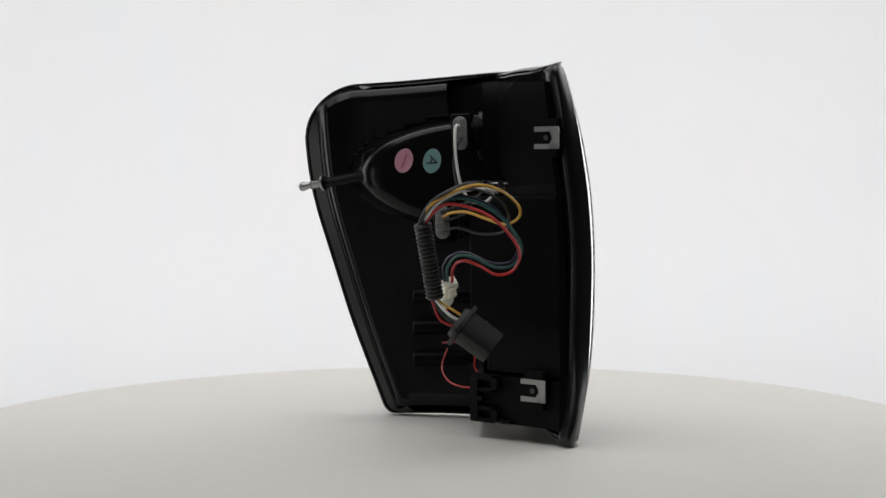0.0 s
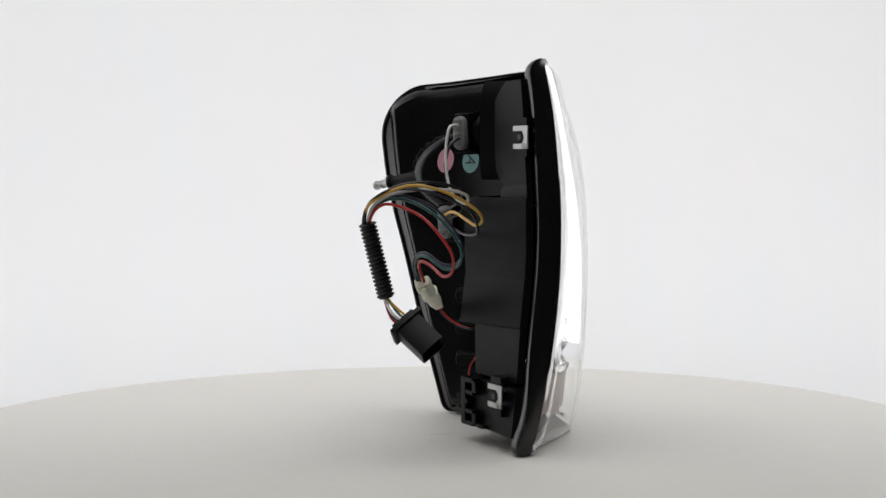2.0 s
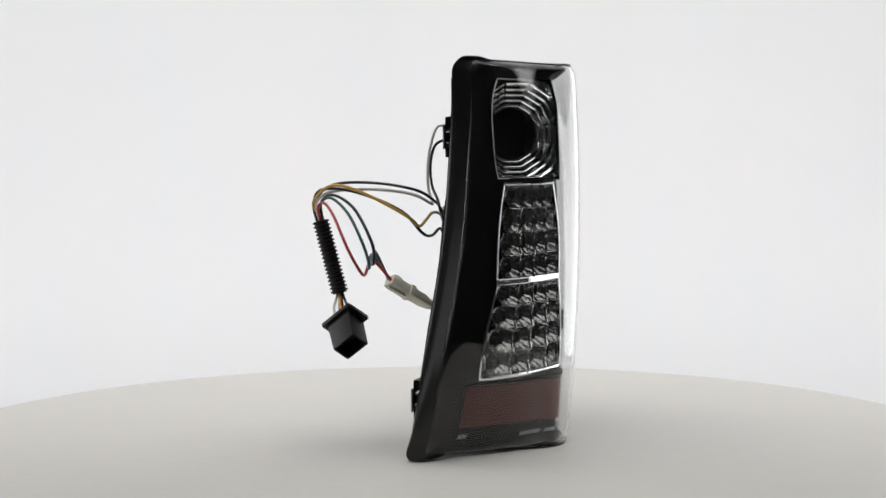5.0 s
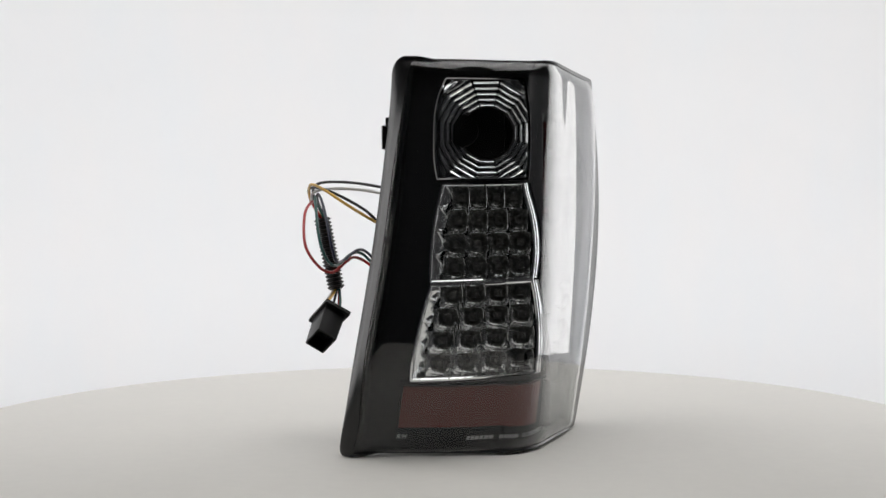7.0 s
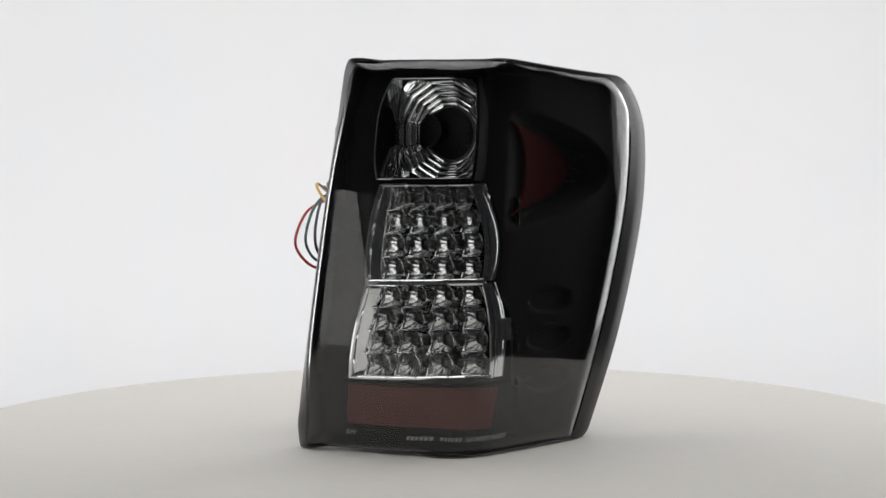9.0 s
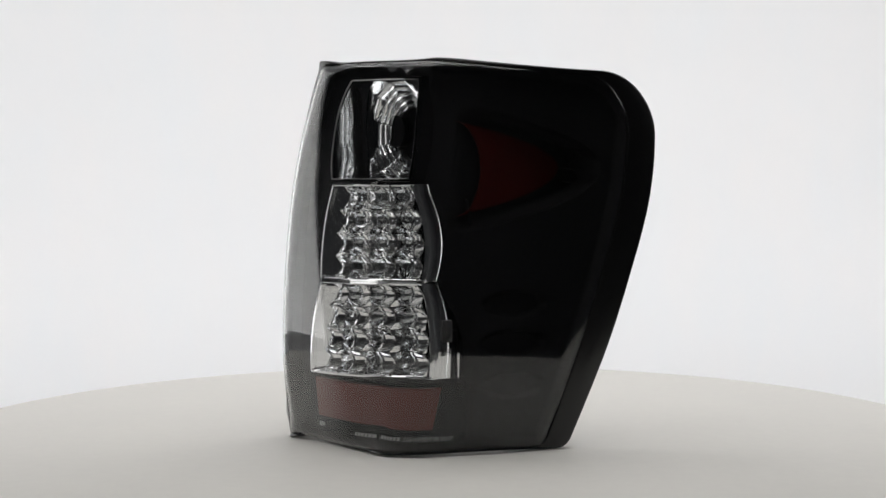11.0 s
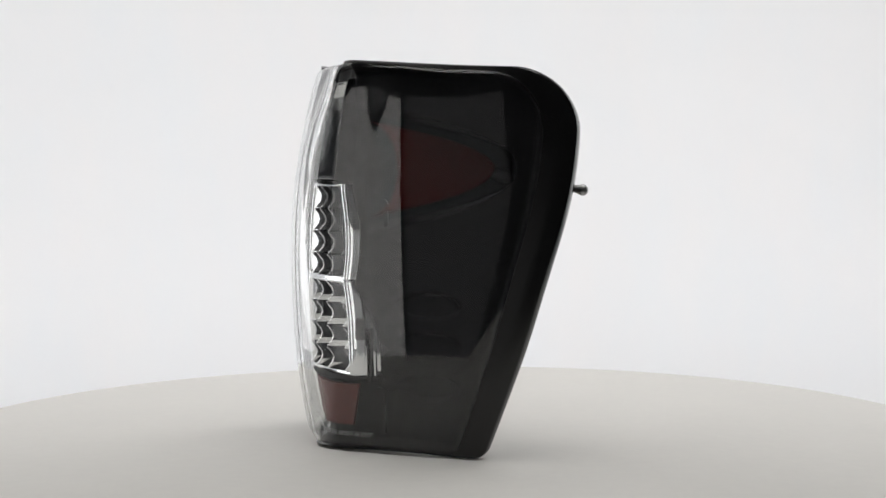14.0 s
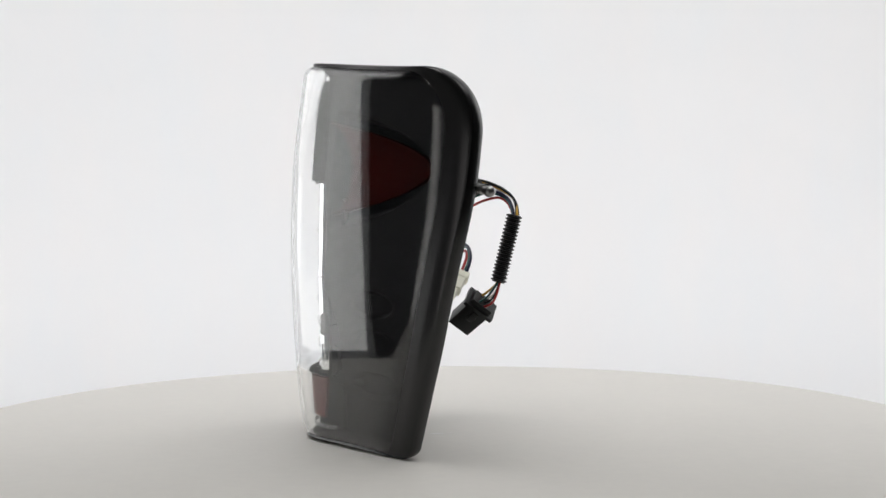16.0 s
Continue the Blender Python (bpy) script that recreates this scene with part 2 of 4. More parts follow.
def lathe(bm, profile, n=48, m=None):
    """Turn (radius, height) round z."""
    rows = []
    for r, z in profile:
        if r < 1e-6:
            v = bm.verts.new((0, 0, z))
            rows.append([v] * n)
        else:
            rows.append([bm.verts.new((r * math.cos(2 * math.pi * i / n), r * math.sin(2 * math.pi * i / n), z)) for i in range(n)])
    for a, b in zip(rows, rows[1:]):
        for i in range(n):
            q = []
            for v in (a[i], a[(i + 1) % n], b[(i + 1) % n], b[i]):
                if v not in q:
                    q.append(v)
            if len(q) > 2:
                bm.faces.new(q)
    if m is not None:
        vs = {v for r in rows for v in r}
        for v in vs:
            v.co = m @ v.co
    return rows


def build_table():
    root = new("turntable")
    bm = bmesh.new()
    lathe(bm, [(0, 0), (0.568, 0), (0.5735, -0.0015), (0.575, -0.005), (0.575, -0.016), (0.573, -0.018), (0, -0.018)], 160)
    part("board", bm, M_TABLE, root, "round matt off-white board")
    bm = bmesh.new()
    lathe(bm, [(0, -0.018), (0.16, -0.018), (0.16, -0.05), (0.05, -0.06), (0.05, -0.86), (0.22, -0.88), (0.22, -0.9), (0, -0.9)], 48)
    part("pedestal", bm, M_EDGE, root)
    # worn flecks at the middle
    tagged(root, "large round off-white turntable board on a pedestal", "turntable")
    return root


build_setting()
TABLE = build_table()

# ---- the tail lamp ----
LAMP = tagged(new("tail_lamp"), "black car tail lamp with clear lens and wiring at its back", "tail lamp")
A0, A1, DROP, RISE = 0.052, 0.925, 0.0018, 0.0015


def turned(a):
    """How far the lens, not the rim, forms the top and bottom walls here."""
    return smoothstep((a - 0.06) / 0.06) * (1 - smoothstep((a - 0.37) / 0.09))


def lens_depth(a, z, s, t):
    e = min(min(s * 0.36, (1 - s) * 0.36) / 0.020, min(t, 1 - t) * 0.38 / 0.014, 1.0)
    k = min(t, 1 - t) * 0.38 / 0.009
    wall = 0.008 * turned(a) * (1 - math.sqrt(1 - (1 - k) ** 2)) if k < 1 else 0.0
    return 0.0022 - 0.0044 * (1 - (1 - e) ** 2) + wall


def build_lens():
    bm = bmesh.new()
    outer = field(bm, A0, A1, DROP, RISE, lens_depth, 150, 120)
    inner = field(bm, A0, A1, DROP, RISE, lambda a, z, s, t: lens_depth(a, z, s, t) + 0.0028, 150, 120)

    def loop(rows):
        return ([r[0] for r in rows] + rows[-1][1:] + [r[-1] for r in reversed(rows[:-1])] + list(reversed(rows[0][1:-1])))
    lo, li = loop(outer), loop(inner)
    for i in range(len(lo)):
        k = (i + 1) % len(lo)
        bm.faces.new((lo[i], lo[k], li[k], li[i]))
    ob = part("lens", bm, M_LENS, LAMP, "clear moulded plastic lens")
    ob.visible_shadow = False
    return ob


def build_rim():
    bm = bmesh.new()
    outer = border(0.0, 1.0, 0.0, 0.0)
    inner = border(A0 + 0.004, A1 - 0.004, DROP + 0.002, RISE + 0.002)
    rows = []
    n = len(outer)
    for i in range(n):
        po, pi = skin(*outer[i]), skin(*inner[i])
        no, ni = skin_normal(*outer[i]), skin_normal(*inner[i])
        inw = (pi - po).normalized()
        w = (pi - po).length
        r = min(0.005, w * 0.4)
        za = outer[i][1]
        if za < 0.012 or za > 0.36:
            g = 0.008 * turned(outer[i][0])
            po, pi = po - no * g, pi - ni * g
        row = [pi - ni * 0.018, pi - ni * 0.0040, pi - inw * 0.0012 - ni * 0.0009, po + inw * (w * 0.6) - no * 0.0004, po + inw * r, po + inw * r * 0.3 - no * r * 0.3, po - no * r,
               po - no * 0.012, po - no * 0.016 + inw * 0.001, po - no * 0.0165 + inw * 0.003, po - no * 0.014 + inw * 0.0045, pi - ni * 0.021]
        rows.append([bm.verts.new(p) for p in row])
    grid_faces(bm, rows, close_u=True, close_v=True)
    return part("rim", bm, M_RIM, LAMP, "satin black rim flange")


build_lens()
build_rim()


# -- windows in the bezel: height fields of the two openings on the rear face --
LED_LOW, LED_MID, LED_TOP = 0.0785, 0.1745, 0.2725
BACK_LOW, BACK_TOP, BACK_MID = 0.2775, 0.3775, 0.323


def led_left(z):
    if z > LED_MID:
        k = (z - LED_MID) / (LED_TOP - LED_MID)
        return 0.0035 + 0.0125 * k ** 2.2
    k = (z - LED_LOW) / (LED_MID - LED_LOW)
    return -0.0165 + 0.0215 * k ** 1.5


def led_right(z):
    if z > LED_MID:
        k = (z - LED_MID) / (LED_TOP - LED_MID)
        return 0.1015 + 0.0045 * math.sin(math.pi * min(1, k * 1.05 + 0.05)) - 0.008 * k * k
    k = (z - LED_LOW) / (LED_MID - LED_LOW)
    return 0.1065 + 0.002 * math.sin(math.pi * k) - 0.0045 * k ** 3


def back_left(z):
    return 0.0065 + 0.012 * abs((z - 0.318) / 0.06) ** 3


def back_right(z):
    return 0.0985 - 0.006 * abs((z - 0.318) / 0.06) ** 2.5


def on_rear(y, z, d):
    """Point d behind the outer form on its rear face, where it crosses the plane at y."""
    lo, hi = 0.0, 0.62
    for _ in range(22):
        m = (lo + hi) / 2
        if inset(m, z, d).y < y:
            lo = m
        else:
            hi = m
    return inset((lo + hi) / 2, z, d)


def led_point(y, z):
    x = 0.1475 - 0.356 * (y + 0.016) - 3.82 * (y + 0.016) * (y - 0.05)
    return Vector((x + 0.9 * bulge(z), y, z))


def outline(left, right, z0, z1, n=40, m=24):
    """(y, z) loop of a window."""
    zs = [z0 + (z1 - z0) * i / n for i in range(n + 1)]
    pts = [(right(z), z) for z in zs]
    pts += [(right(z1) + (left(z1) - right(z1)) * i / m, z1) for i in range(1, m)]
    pts += [(left(z), z) for z in reversed(zs)]
    pts += [(left(z0) + (right(z0) - left(z0)) * i / m, z0) for i in range(1, m)]
    return pts


def open_bezel(c):
    if c.x < 0.035 or c.y > 0.125:
        return True
    led = LED_LOW < c.z < LED_TOP and led_left(c.z) < c.y < led_right(c.z) + 0.007
    back = BACK_LOW < c.z < BACK_TOP and back_left(c.z) < c.y < back_right(c.z)
    return not (led or back)


def pocket(p):
    """How deep the side reflector's pocket is here, 0 to 1."""
    x, z = p.x, p.z - 0.2875
    if x > 0.085:
        return 0.0
    h = 0.064 * math.sqrt(max(0.0, (x + 0.098)) / 0.14)
    if h <= 0.0:
        return 0.0
    e = 1 - abs(z) / h
    return smoothstep(e / 0.22) * smoothstep((x + 0.098) / 0.018) * smoothstep((0.088 - x) / 0.030)


OVALS = ((-0.005, 0.150), (-0.004, 0.1105), (-0.005, 0.0675))


def bezel_depth(a, z, s, t):
    e = min(min(s, 1 - s) * 0.36 / 0.009, min(t, 1 - t) * 0.38 / 0.009, 1.0)
    p = skin(a, z)
    side = smoothstep((a - 0.44) / 0.12)
    far = min(t, 1 - t) * 0.38 < 0.02
    base = 0.006 + (0.013 * turned(a) * (1 - smoothstep((min(t, 1 - t) * 0.38 - 0.008) / 0.012)) if far else 0.0)
    d = base + (0.020 - base + 0.006 * smoothstep((a - 0.28) / 0.10) - 0.0125 * side) * smoothstep(e)
    if side > 0.02:
        d += max(0.0, (p.y - 0.1125) / max(0.6, skin_normal(a, z).y) - d) * pocket(p) * side
        for ox, oz in OVALS:
            q = ((p.x - ox) / 0.032) ** 2 + ((z - oz) / 0.0125) ** 2
            if q < 1.4:
                lean = 0.5 + 0.5 * max(-1, min(1, (p.x - ox) / 0.032))
                d += (0.0080 - 0.0045 * lean) * smoothstep((1.25 - q) / 0.5)
    return d


def build_bezel():
    bm = bmesh.new()
    field(bm, A0 + 0.004, A1 - 0.004, DROP + 0.002, RISE + 0.002, bezel_depth, 190, 200, open_bezel)
    loose = [v for v in bm.verts if not v.link_faces]
    bmesh.ops.delete(bm, geom=loose, context="VERTS")
    part("bezel", bm, M_BEZEL, LAMP, "black inner bezel with oval dents")


build_bezel()


def ribbon(bm, loop, profile, closed=True):
    """A section (outwards, depth) carried round a (y, z) loop on the rear face."""
    n = len(loop)
    rows = []
    for i, (y, z) in enumerate(loop):
        y0, z0 = loop[i - 1]
        y1, z1 = loop[(i + 1) % n]
        t = Vector((y1 - y0, z1 - z0)).normalized()
        o = Vector((t.y, -t.x))
        row = []
        for w, d in profile:
            p = led_point(min(0.112, y + o.x * w), z + o.y * w)
            row.append(bm.verts.new((p.x - d, y + o.x * w, z + o.y * w)))
        rows.append(row)
    grid_faces(bm, rows, close_u=closed, close_v=True)


def build_led_panel():
    for z0, z1 in ((LED_LOW, LED_MID - 0.001), (LED_MID + 0.001, LED_TOP)):
        bm = bmesh.new()
        ribbon(bm, outline(led_left, led_right, z0, z1),
               [(-0.0022, 0.0005), (-0.001, -0.0008), (0.0008, -0.0008), (0.0014, 0.0005), (0.0012, 0.006), (-0.0016, 0.020), (-0.0022, 0.020)])
        part("chrome_frame", bm, M_CHROME, LAMP, "bright chrome frame round the light cells")
        # wide outer flange that turns round the corner
        bm = bmesh.new()
        rows = []
        for i in range(31):
            z = z0 + (z1 - z0) * i / 30
            w = 0.012 + 0.003 * math.sin(math.pi * (z - z0) / (z1 - z0)) ** 0.8 + (0.002 if z1 < 0.18 else 0)
            p = led_point(led_right(z) + 0.0012, z) + Vector((-0.0005, 0, 0))
            row = []
            for k in range(9):
                g = radians(8 + 74 * k / 8)
                row.append(bm.verts.new(p + Vector((-w * 0.90 * (1 - math.cos(g)), w * 0.24 * math.sin(g), 0))))
            e = row[-1].co
            row += [bm.verts.new(e + v) for v in (Vector((-0.0004, 0.0010, 0)), Vector((-0.0016, 0.0010, 0)), Vector((-0.003, -0.002, 0)))]
            row.append(bm.verts.new(p + Vector((-0.004, -0.001, 0))))
            rows.append(row)
        grid_faces(bm, rows, close_v=True)
        part("chrome_flange", bm, M_CHROME, LAMP)
    # bright tab at the foot of the flange
    bm = bmesh.new()
    rows = []
    for i in range(13):
        k = i / 12
        top = 0.1055 + (0.003 if 4 < i < 8 else 0.0) - (0.002 if i > 10 else 0.0)
        row = []
        for z, d in ((LED_LOW, 0.0), (top, 0.0), (top, 0.0018), (LED_LOW, 0.0018)):
            p = led_point(led_right(z) + 0.0012, z)
            row.append(bm.verts.new(p + Vector((-0.003 - 0.023 * k - 0.2 * d, 0.0026 + 0.0036 * k - d, 0))))
        rows.append(row)
    grid_faces(bm, rows, close_v=True)
    bm.faces.new(rows[0])
    bm.faces.new(rows[-1])
    part("chrome_tab", bm, M_CHROME, LAMP)
    # tray behind the cells
    bm = bmesh.new()
    rows = []
    for i in range(41):
        z = LED_LOW + (LED_TOP - LED_LOW) * i / 40
        l, r = led_left(z), led_right(z)
        row = []
        for j in range(33):
            k = (0.0, 0.004, 0.008, 0.0117, 0.0119)[j] / (r - l) if j < 5 else (1.0 - (0.0, 0.008, 0.016, 0.026, 0.036)[32 - j] if j > 27 else 0.15 + 0.79 * (j - 5) / 22)
            y = l + (r - l) * k
            p = led_point(y, z)
            e, f = k * (r - l), (1 - k) * (r - l)
            row.append(bm.verts.new((p.x - 0.002 - (0.95 * e if e < 0.0118 else 0.036 * smoothstep(f / 0.0045)), y, z)))
        rows.append(row)
    grid_faces(bm, rows)
    part("reflector_tray", bm, M_CHROME, LAMP)
    for z in (LED_LOW, LED_TOP):
        bm = bmesh.new()
        rows = []
        for j in range(25):
            y = led_left(z) + (led_right(z) - led_left(z)) * j / 24
            p = led_point(y, z)
            rows.append([bm.verts.new((p.x, y, z)), bm.verts.new((p.x - 0.045, y, z)), bm.verts.new((p.x - 0.045, y, z + 0.001)), bm.verts.new((p.x, y, z + 0.001))])
        grid_faces(bm, rows, close_v=True)
        part("tray_wall", bm, M_CHROME, LAMP)
    # one cell: scalloped bead round a faceted mirror bowl with a small flat floor
    def ring(scale, drop=0.0, flat=None, n=16, power=9.0):
        out = []
        for i in range(n):
            w = 2 * math.pi * i / n
            c, q = math.cos(w), math.sin(w)
            r = scale * (abs(c) ** power + abs(q) ** power) ** (-1 / power)
            x = -0.0050 + 0.0100 * (r * r - 1.0) - drop
            out.append((x if flat is None else flat, 0.5 * r * c, 0.5 * r * q))
        return out
    bm = bmesh.new()
    secs = [ring(0.99, flat=-0.034), *[ring(0.956 + 0.050 * math.cos(w), 0.0026 - 0.0026 * math.sin(w)) for w in [math.pi * i / 8 for i in range(9)]],
            ring(0.78, 0.0030, power=3.6), ring(0.50, flat=-0.0165, power=2.6), ring(0.36, flat=-0.0205, power=2.2)]
    loft(bm, secs, cap=False)
    bm.faces.new([bm.verts.new(p) for p in ring(0.36, flat=-0.0205, power=2.2)])
    bmesh.ops.remove_doubles(bm, verts=bm.verts[:], dist=1e-6)
    bmesh.ops.recalc_face_normals(bm, faces=bm.faces[:])
    cup = mesh_of(bm, "light_cell", M_CHROME, False)
    bm = bmesh.new()
    bmesh.ops.create_cube(bm, size=1)
    for v in bm.verts:
        v.co = Vector((v.co.x * 0.003, v.co.y * 0.0072, v.co.z * 0.0072))
    bmesh.ops.bevel(bm, geom=bm.edges[:], offset=0.0008, segments=1)
    lathe(bm, [(0.0024, 0.0), (0.0024, 0.0012), (0.0018, 0.0024), (0, 0.0028)], 10, Matrix.Translation((0.0015, 0, 0)) @ Euler((0, radians(90), 0)).to_matrix().to_4x4())
    chip = mesh_of(bm, "light_chip", M_CHIP)
    for zb, zt in ((LED_LOW + 0.002, LED_MID - 0.002), (LED_MID + 0.002, LED_TOP - 0.002)):
        h = (zt - zb) / 4
        for r in range(4):
            z = zb + h * (r + 0.5)
            l, rr = led_left(z) + 0.0115, led_right(z) - 0.0045
            w = (rr - l) / 4
            for c in range(4):
                y = l + w * (c + 0.5)
                x = led_point(min(0.104, y + w * 0.4), z).x
                ob = new("light_cell", cup)
                ob.parent = LAMP
                ob.matrix_local = Matrix.LocRotScale((x, y, z), None, (1.0, w * 1.025, h * 1.025))
                lc = new("light_chip", chip)
                lc.parent = ob
                lc.matrix_local = Matrix.LocRotScale((-0.0195, 0, 0), None, (1, 1 / w, 1 / h))


def build_reverse_light():
    # black wall from the window's edge back to the reflector
    loop = outline(back_left, back_right, BACK_LOW, BACK_TOP)
    bm = bmesh.new()
    rows = []
    for y, z in loop:
        p = on_rear(y, z, 0.0185)
        rows.append([bm.verts.new(v) for v in ((p.x, y, z), (p.x - 0.0015, y, z), (min(p.x - 0.002, 0.082), y, z), (0.050, y, z))])
    grid_faces(bm, rows, close_u=True)
    part("reflector_wall", bm, M_CHROME, LAMP)
    bm = bmesh.new()
    rows = []
    my, mz = 0.0525, 0.3275
    for y, z in loop:
        p = on_rear(y, z, 0.0185)
        oy, oz = y + 0.0022 * (1 if y > my else -1), z + 0.0022 * (1 if z > mz else -1)
        rows.append([bm.verts.new(v) for v in ((p.x - 0.002, oy, oz), (0.050, oy, oz), (0.047, oy, oz), (0.047, my + (y - my) * 0.2, mz + (z - mz) * 0.2))])
    grid_faces(bm, rows, close_u=True)
    part("reflector_sleeve", bm, M_HOUSING, LAMP)
    bm = bmesh.new()
    ribbon(bm, loop, [(-0.0006, 0.0022), (0.0, 0.0018), (0.0006, 0.0022), (0.0, 0.0035)])
    part("window_bead", bm, M_STEEL, LAMP)
    # faceted mirror rings
    cy, cz = 0.0555, BACK_MID
    bm = bmesh.new()
    n = 12
    radii, lift = [], []
    edges = [0.0275, 0.0330, 0.0385, 0.0440, 0.0495, 0.0560, 0.0680]
    for r0, r1 in zip(edges, edges[1:]):
        for f in (0.0, 0.12, 0.3, 0.5, 0.7, 0.88):
            radii.append(r0 + (r1 - r0) * f)
            lift.append(0.0042 * math.sqrt(max(0.0, 1 - (2 * f - 1) ** 2)))
    rows = []
    for k, r in enumerate(radii):
        x = 0.0625 + 0.022 * ((r - 0.0275) / 0.035) ** 1.25 + lift[k]
        row = []
        for i in range(n * 4):
            seg, f = divmod(i, 4)
            w0, w1 = 2 * math.pi * (seg - 0.5) / n, 2 * math.pi * (seg + 0.5) / n
            f = (0.0, 0.04, 0.5, 0.96)[f]
            p = Vector((math.cos(w0), math.sin(w0))).lerp(Vector((math.cos(w1), math.sin(w1))), f) * r
            groove = -0.0022 if f == 0.0 and k > 0 else 0.0
            y, z = cy + p.x, cz + p.y
            z = max(BACK_LOW + 0.0006, min(BACK_TOP - 0.0006, z))
            y = max(back_left(z) + 0.0006, min(back_right(z) - 0.0006, y))
            row.append(bm.verts.new((min(x + groove, on_rear(y, z, 0.021).x), y, z)))
        rows.append(row)
    grid_faces(bm, rows, close_v=True)
    part("faceted_reflector", bm, M_CHROME, LAMP, "faceted chrome reflector in twelve segments", angle=38)
    bm = bmesh.new()
    m = Matrix.Translation((0.0385, cy, cz)) @ Euler((0, radians(90), 0)).to_matrix().to_4x4()
    lathe(bm, [(0.0280, 0.028), (0.0268, 0.028), (0.0262, 0.004), (0.012, 0.002), (0, 0.002)], 36, m)
    socket = part("bulb_socket", bm, M_DARK, LAMP)
    for dy in (-0.0045, 0.0045):
        for dz in (-0.009, 0.009):
            bm = bmesh.new()
            bmesh.ops.create_cube(bm, size=0.0034)
            bmesh.ops.bevel(bm, geom=bm.edges[:], offset=0.0006, segments=1)
            ob = part("light_chip", bm, M_CHIP2, socket)
            ob.matrix_local = pose(0.0425, cy + dy, cz + dz)


def face_depth(a):
    """Just in front of the bezel's lower band."""
    return 0.0165 - 0.0062 * smoothstep((a - 0.42) / 0.12)


def build_red_reflectors():
    a0, a1 = 0.0, 0.62
    for i in range(200):
        a = i / 320
        p = inset(a, 0.05, 0.0165)
        if p.y < -0.0265:
            a0 = a
    a1 = min((0.45 + i / 1000 for i in range(300)), key=lambda a: abs(inset(a, 0.05, 0.0165).x - 0.053))
    bm = bmesh.new()
    rows = []
    heights = [0.0255] + [0.0258 + 0.0425 * j / 10 for j in range(11)] + [0.0685]
    ends = [min((0.30 + k / 1000 for k in range(300)), key=lambda a: abs(inset(a, z, face_depth(a)).x - 0.057)) for z in heights]
    for i in range(61):
        row = []
        for z, e in zip(heights, ends):
            a = a0 + (e - a0) * i / 60
            row.append(bm.verts.new(inset(a, z, face_depth(a) + (0.004 if z in (0.0255, 0.0685) else 0.0))))
        rows.append(row)
    grid_faces(bm, rows)
    bm.faces.new(rows[0])
    bm.faces.new(rows[-1])
    part("reflex_panel", bm, M_RED, LAMP, "dark red reflex reflector panel")
    # black ledge over the panel
    bm = bmesh.new()
    rows = []
    for i in range(61):
        a = a0 - 0.01 + (a1 - a0 + 0.02) * i / 60
        f = face_depth(a)
        rows.append([bm.verts.new(inset(a, z, d)) for z, d in ((0.0715, f + 0.005), (0.0718, f - 0.002), (0.0738, f - 0.0025), (0.0765, f + 0.005))])
    grid_faces(bm, rows, close_v=True)
    part("bezel_ledge", bm, M_BEZEL, LAMP)
    # side reflector in its pocket: a swallow-tailed leaf
    bm = bmesh.new()
    rows = []
    N, K = 36, 20
    for i in range(N + 1):
        z = 0.2400 + 0.0950 * i / N
        k = (z - 0.2875) / 0.0475
        left = 0.0520 - 0.0290 * math.sqrt(max(0, 1 - k * k)) ** 1.1
        right = 0.0520 - 0.125 * (1 - abs(k) ** 2.0)
        if right > left - 0.0015:
            right = left - 0.0015
        row = []
        for j in range(K + 1):
            x = left + (right - left) * j / K
            a = min((0.40 + q / 600 for q in range(330)), key=lambda v: abs(skin(v, z).x - x))
            row.append((a, z))
        rows.append([bm.verts.new((skin(a, zz).x, 0.1185 - 0.002 * (j / K), zz)) for j, (a, zz) in enumerate(row)])
    grid_faces(bm, rows)
    edge = [e for e in bm.edges if len(e.link_faces) == 1]
    ex = bmesh.ops.extrude_edge_only(bm, edges=edge)["geom"]
    for v in [g for g in ex if isinstance(g, bmesh.types.BMVert)]:
        v.co += Vector((-0.001, -0.004, 0))
    part("side_reflector", bm, M_REDTRIM, LAMP, "deep red side reflector leaf in a black pocket")
    # small clear module beside the chrome flange
    bm = bmesh.new()
    bmesh.ops.create_cube(bm, size=1)
    for v in bm.verts:
        v.co = Vector((v.co.x * 0.010, v.co.y * 0.004, v.co.z * 0.022))
    bmesh.ops.bevel(bm, geom=bm.edges[:], offset=0.001, segments=2)
    mod = part("marker_module", bm, M_DARKGREY, LAMP, "small dark grey marker module with clear beads")
    mod.matrix_local = pose(0.0630, 0.1165, 0.1262, 0, 0, -24)
    for k in range(3):
        bm = bmesh.new()
        bmesh.ops.create_uvsphere(bm, u_segments=12, v_segments=8, radius=0.0026)
        d = part("bead", bm, M_LENS, mod)
        d.matrix_local = pose(0, 0.0025, -0.0068 + 0.0068 * k)


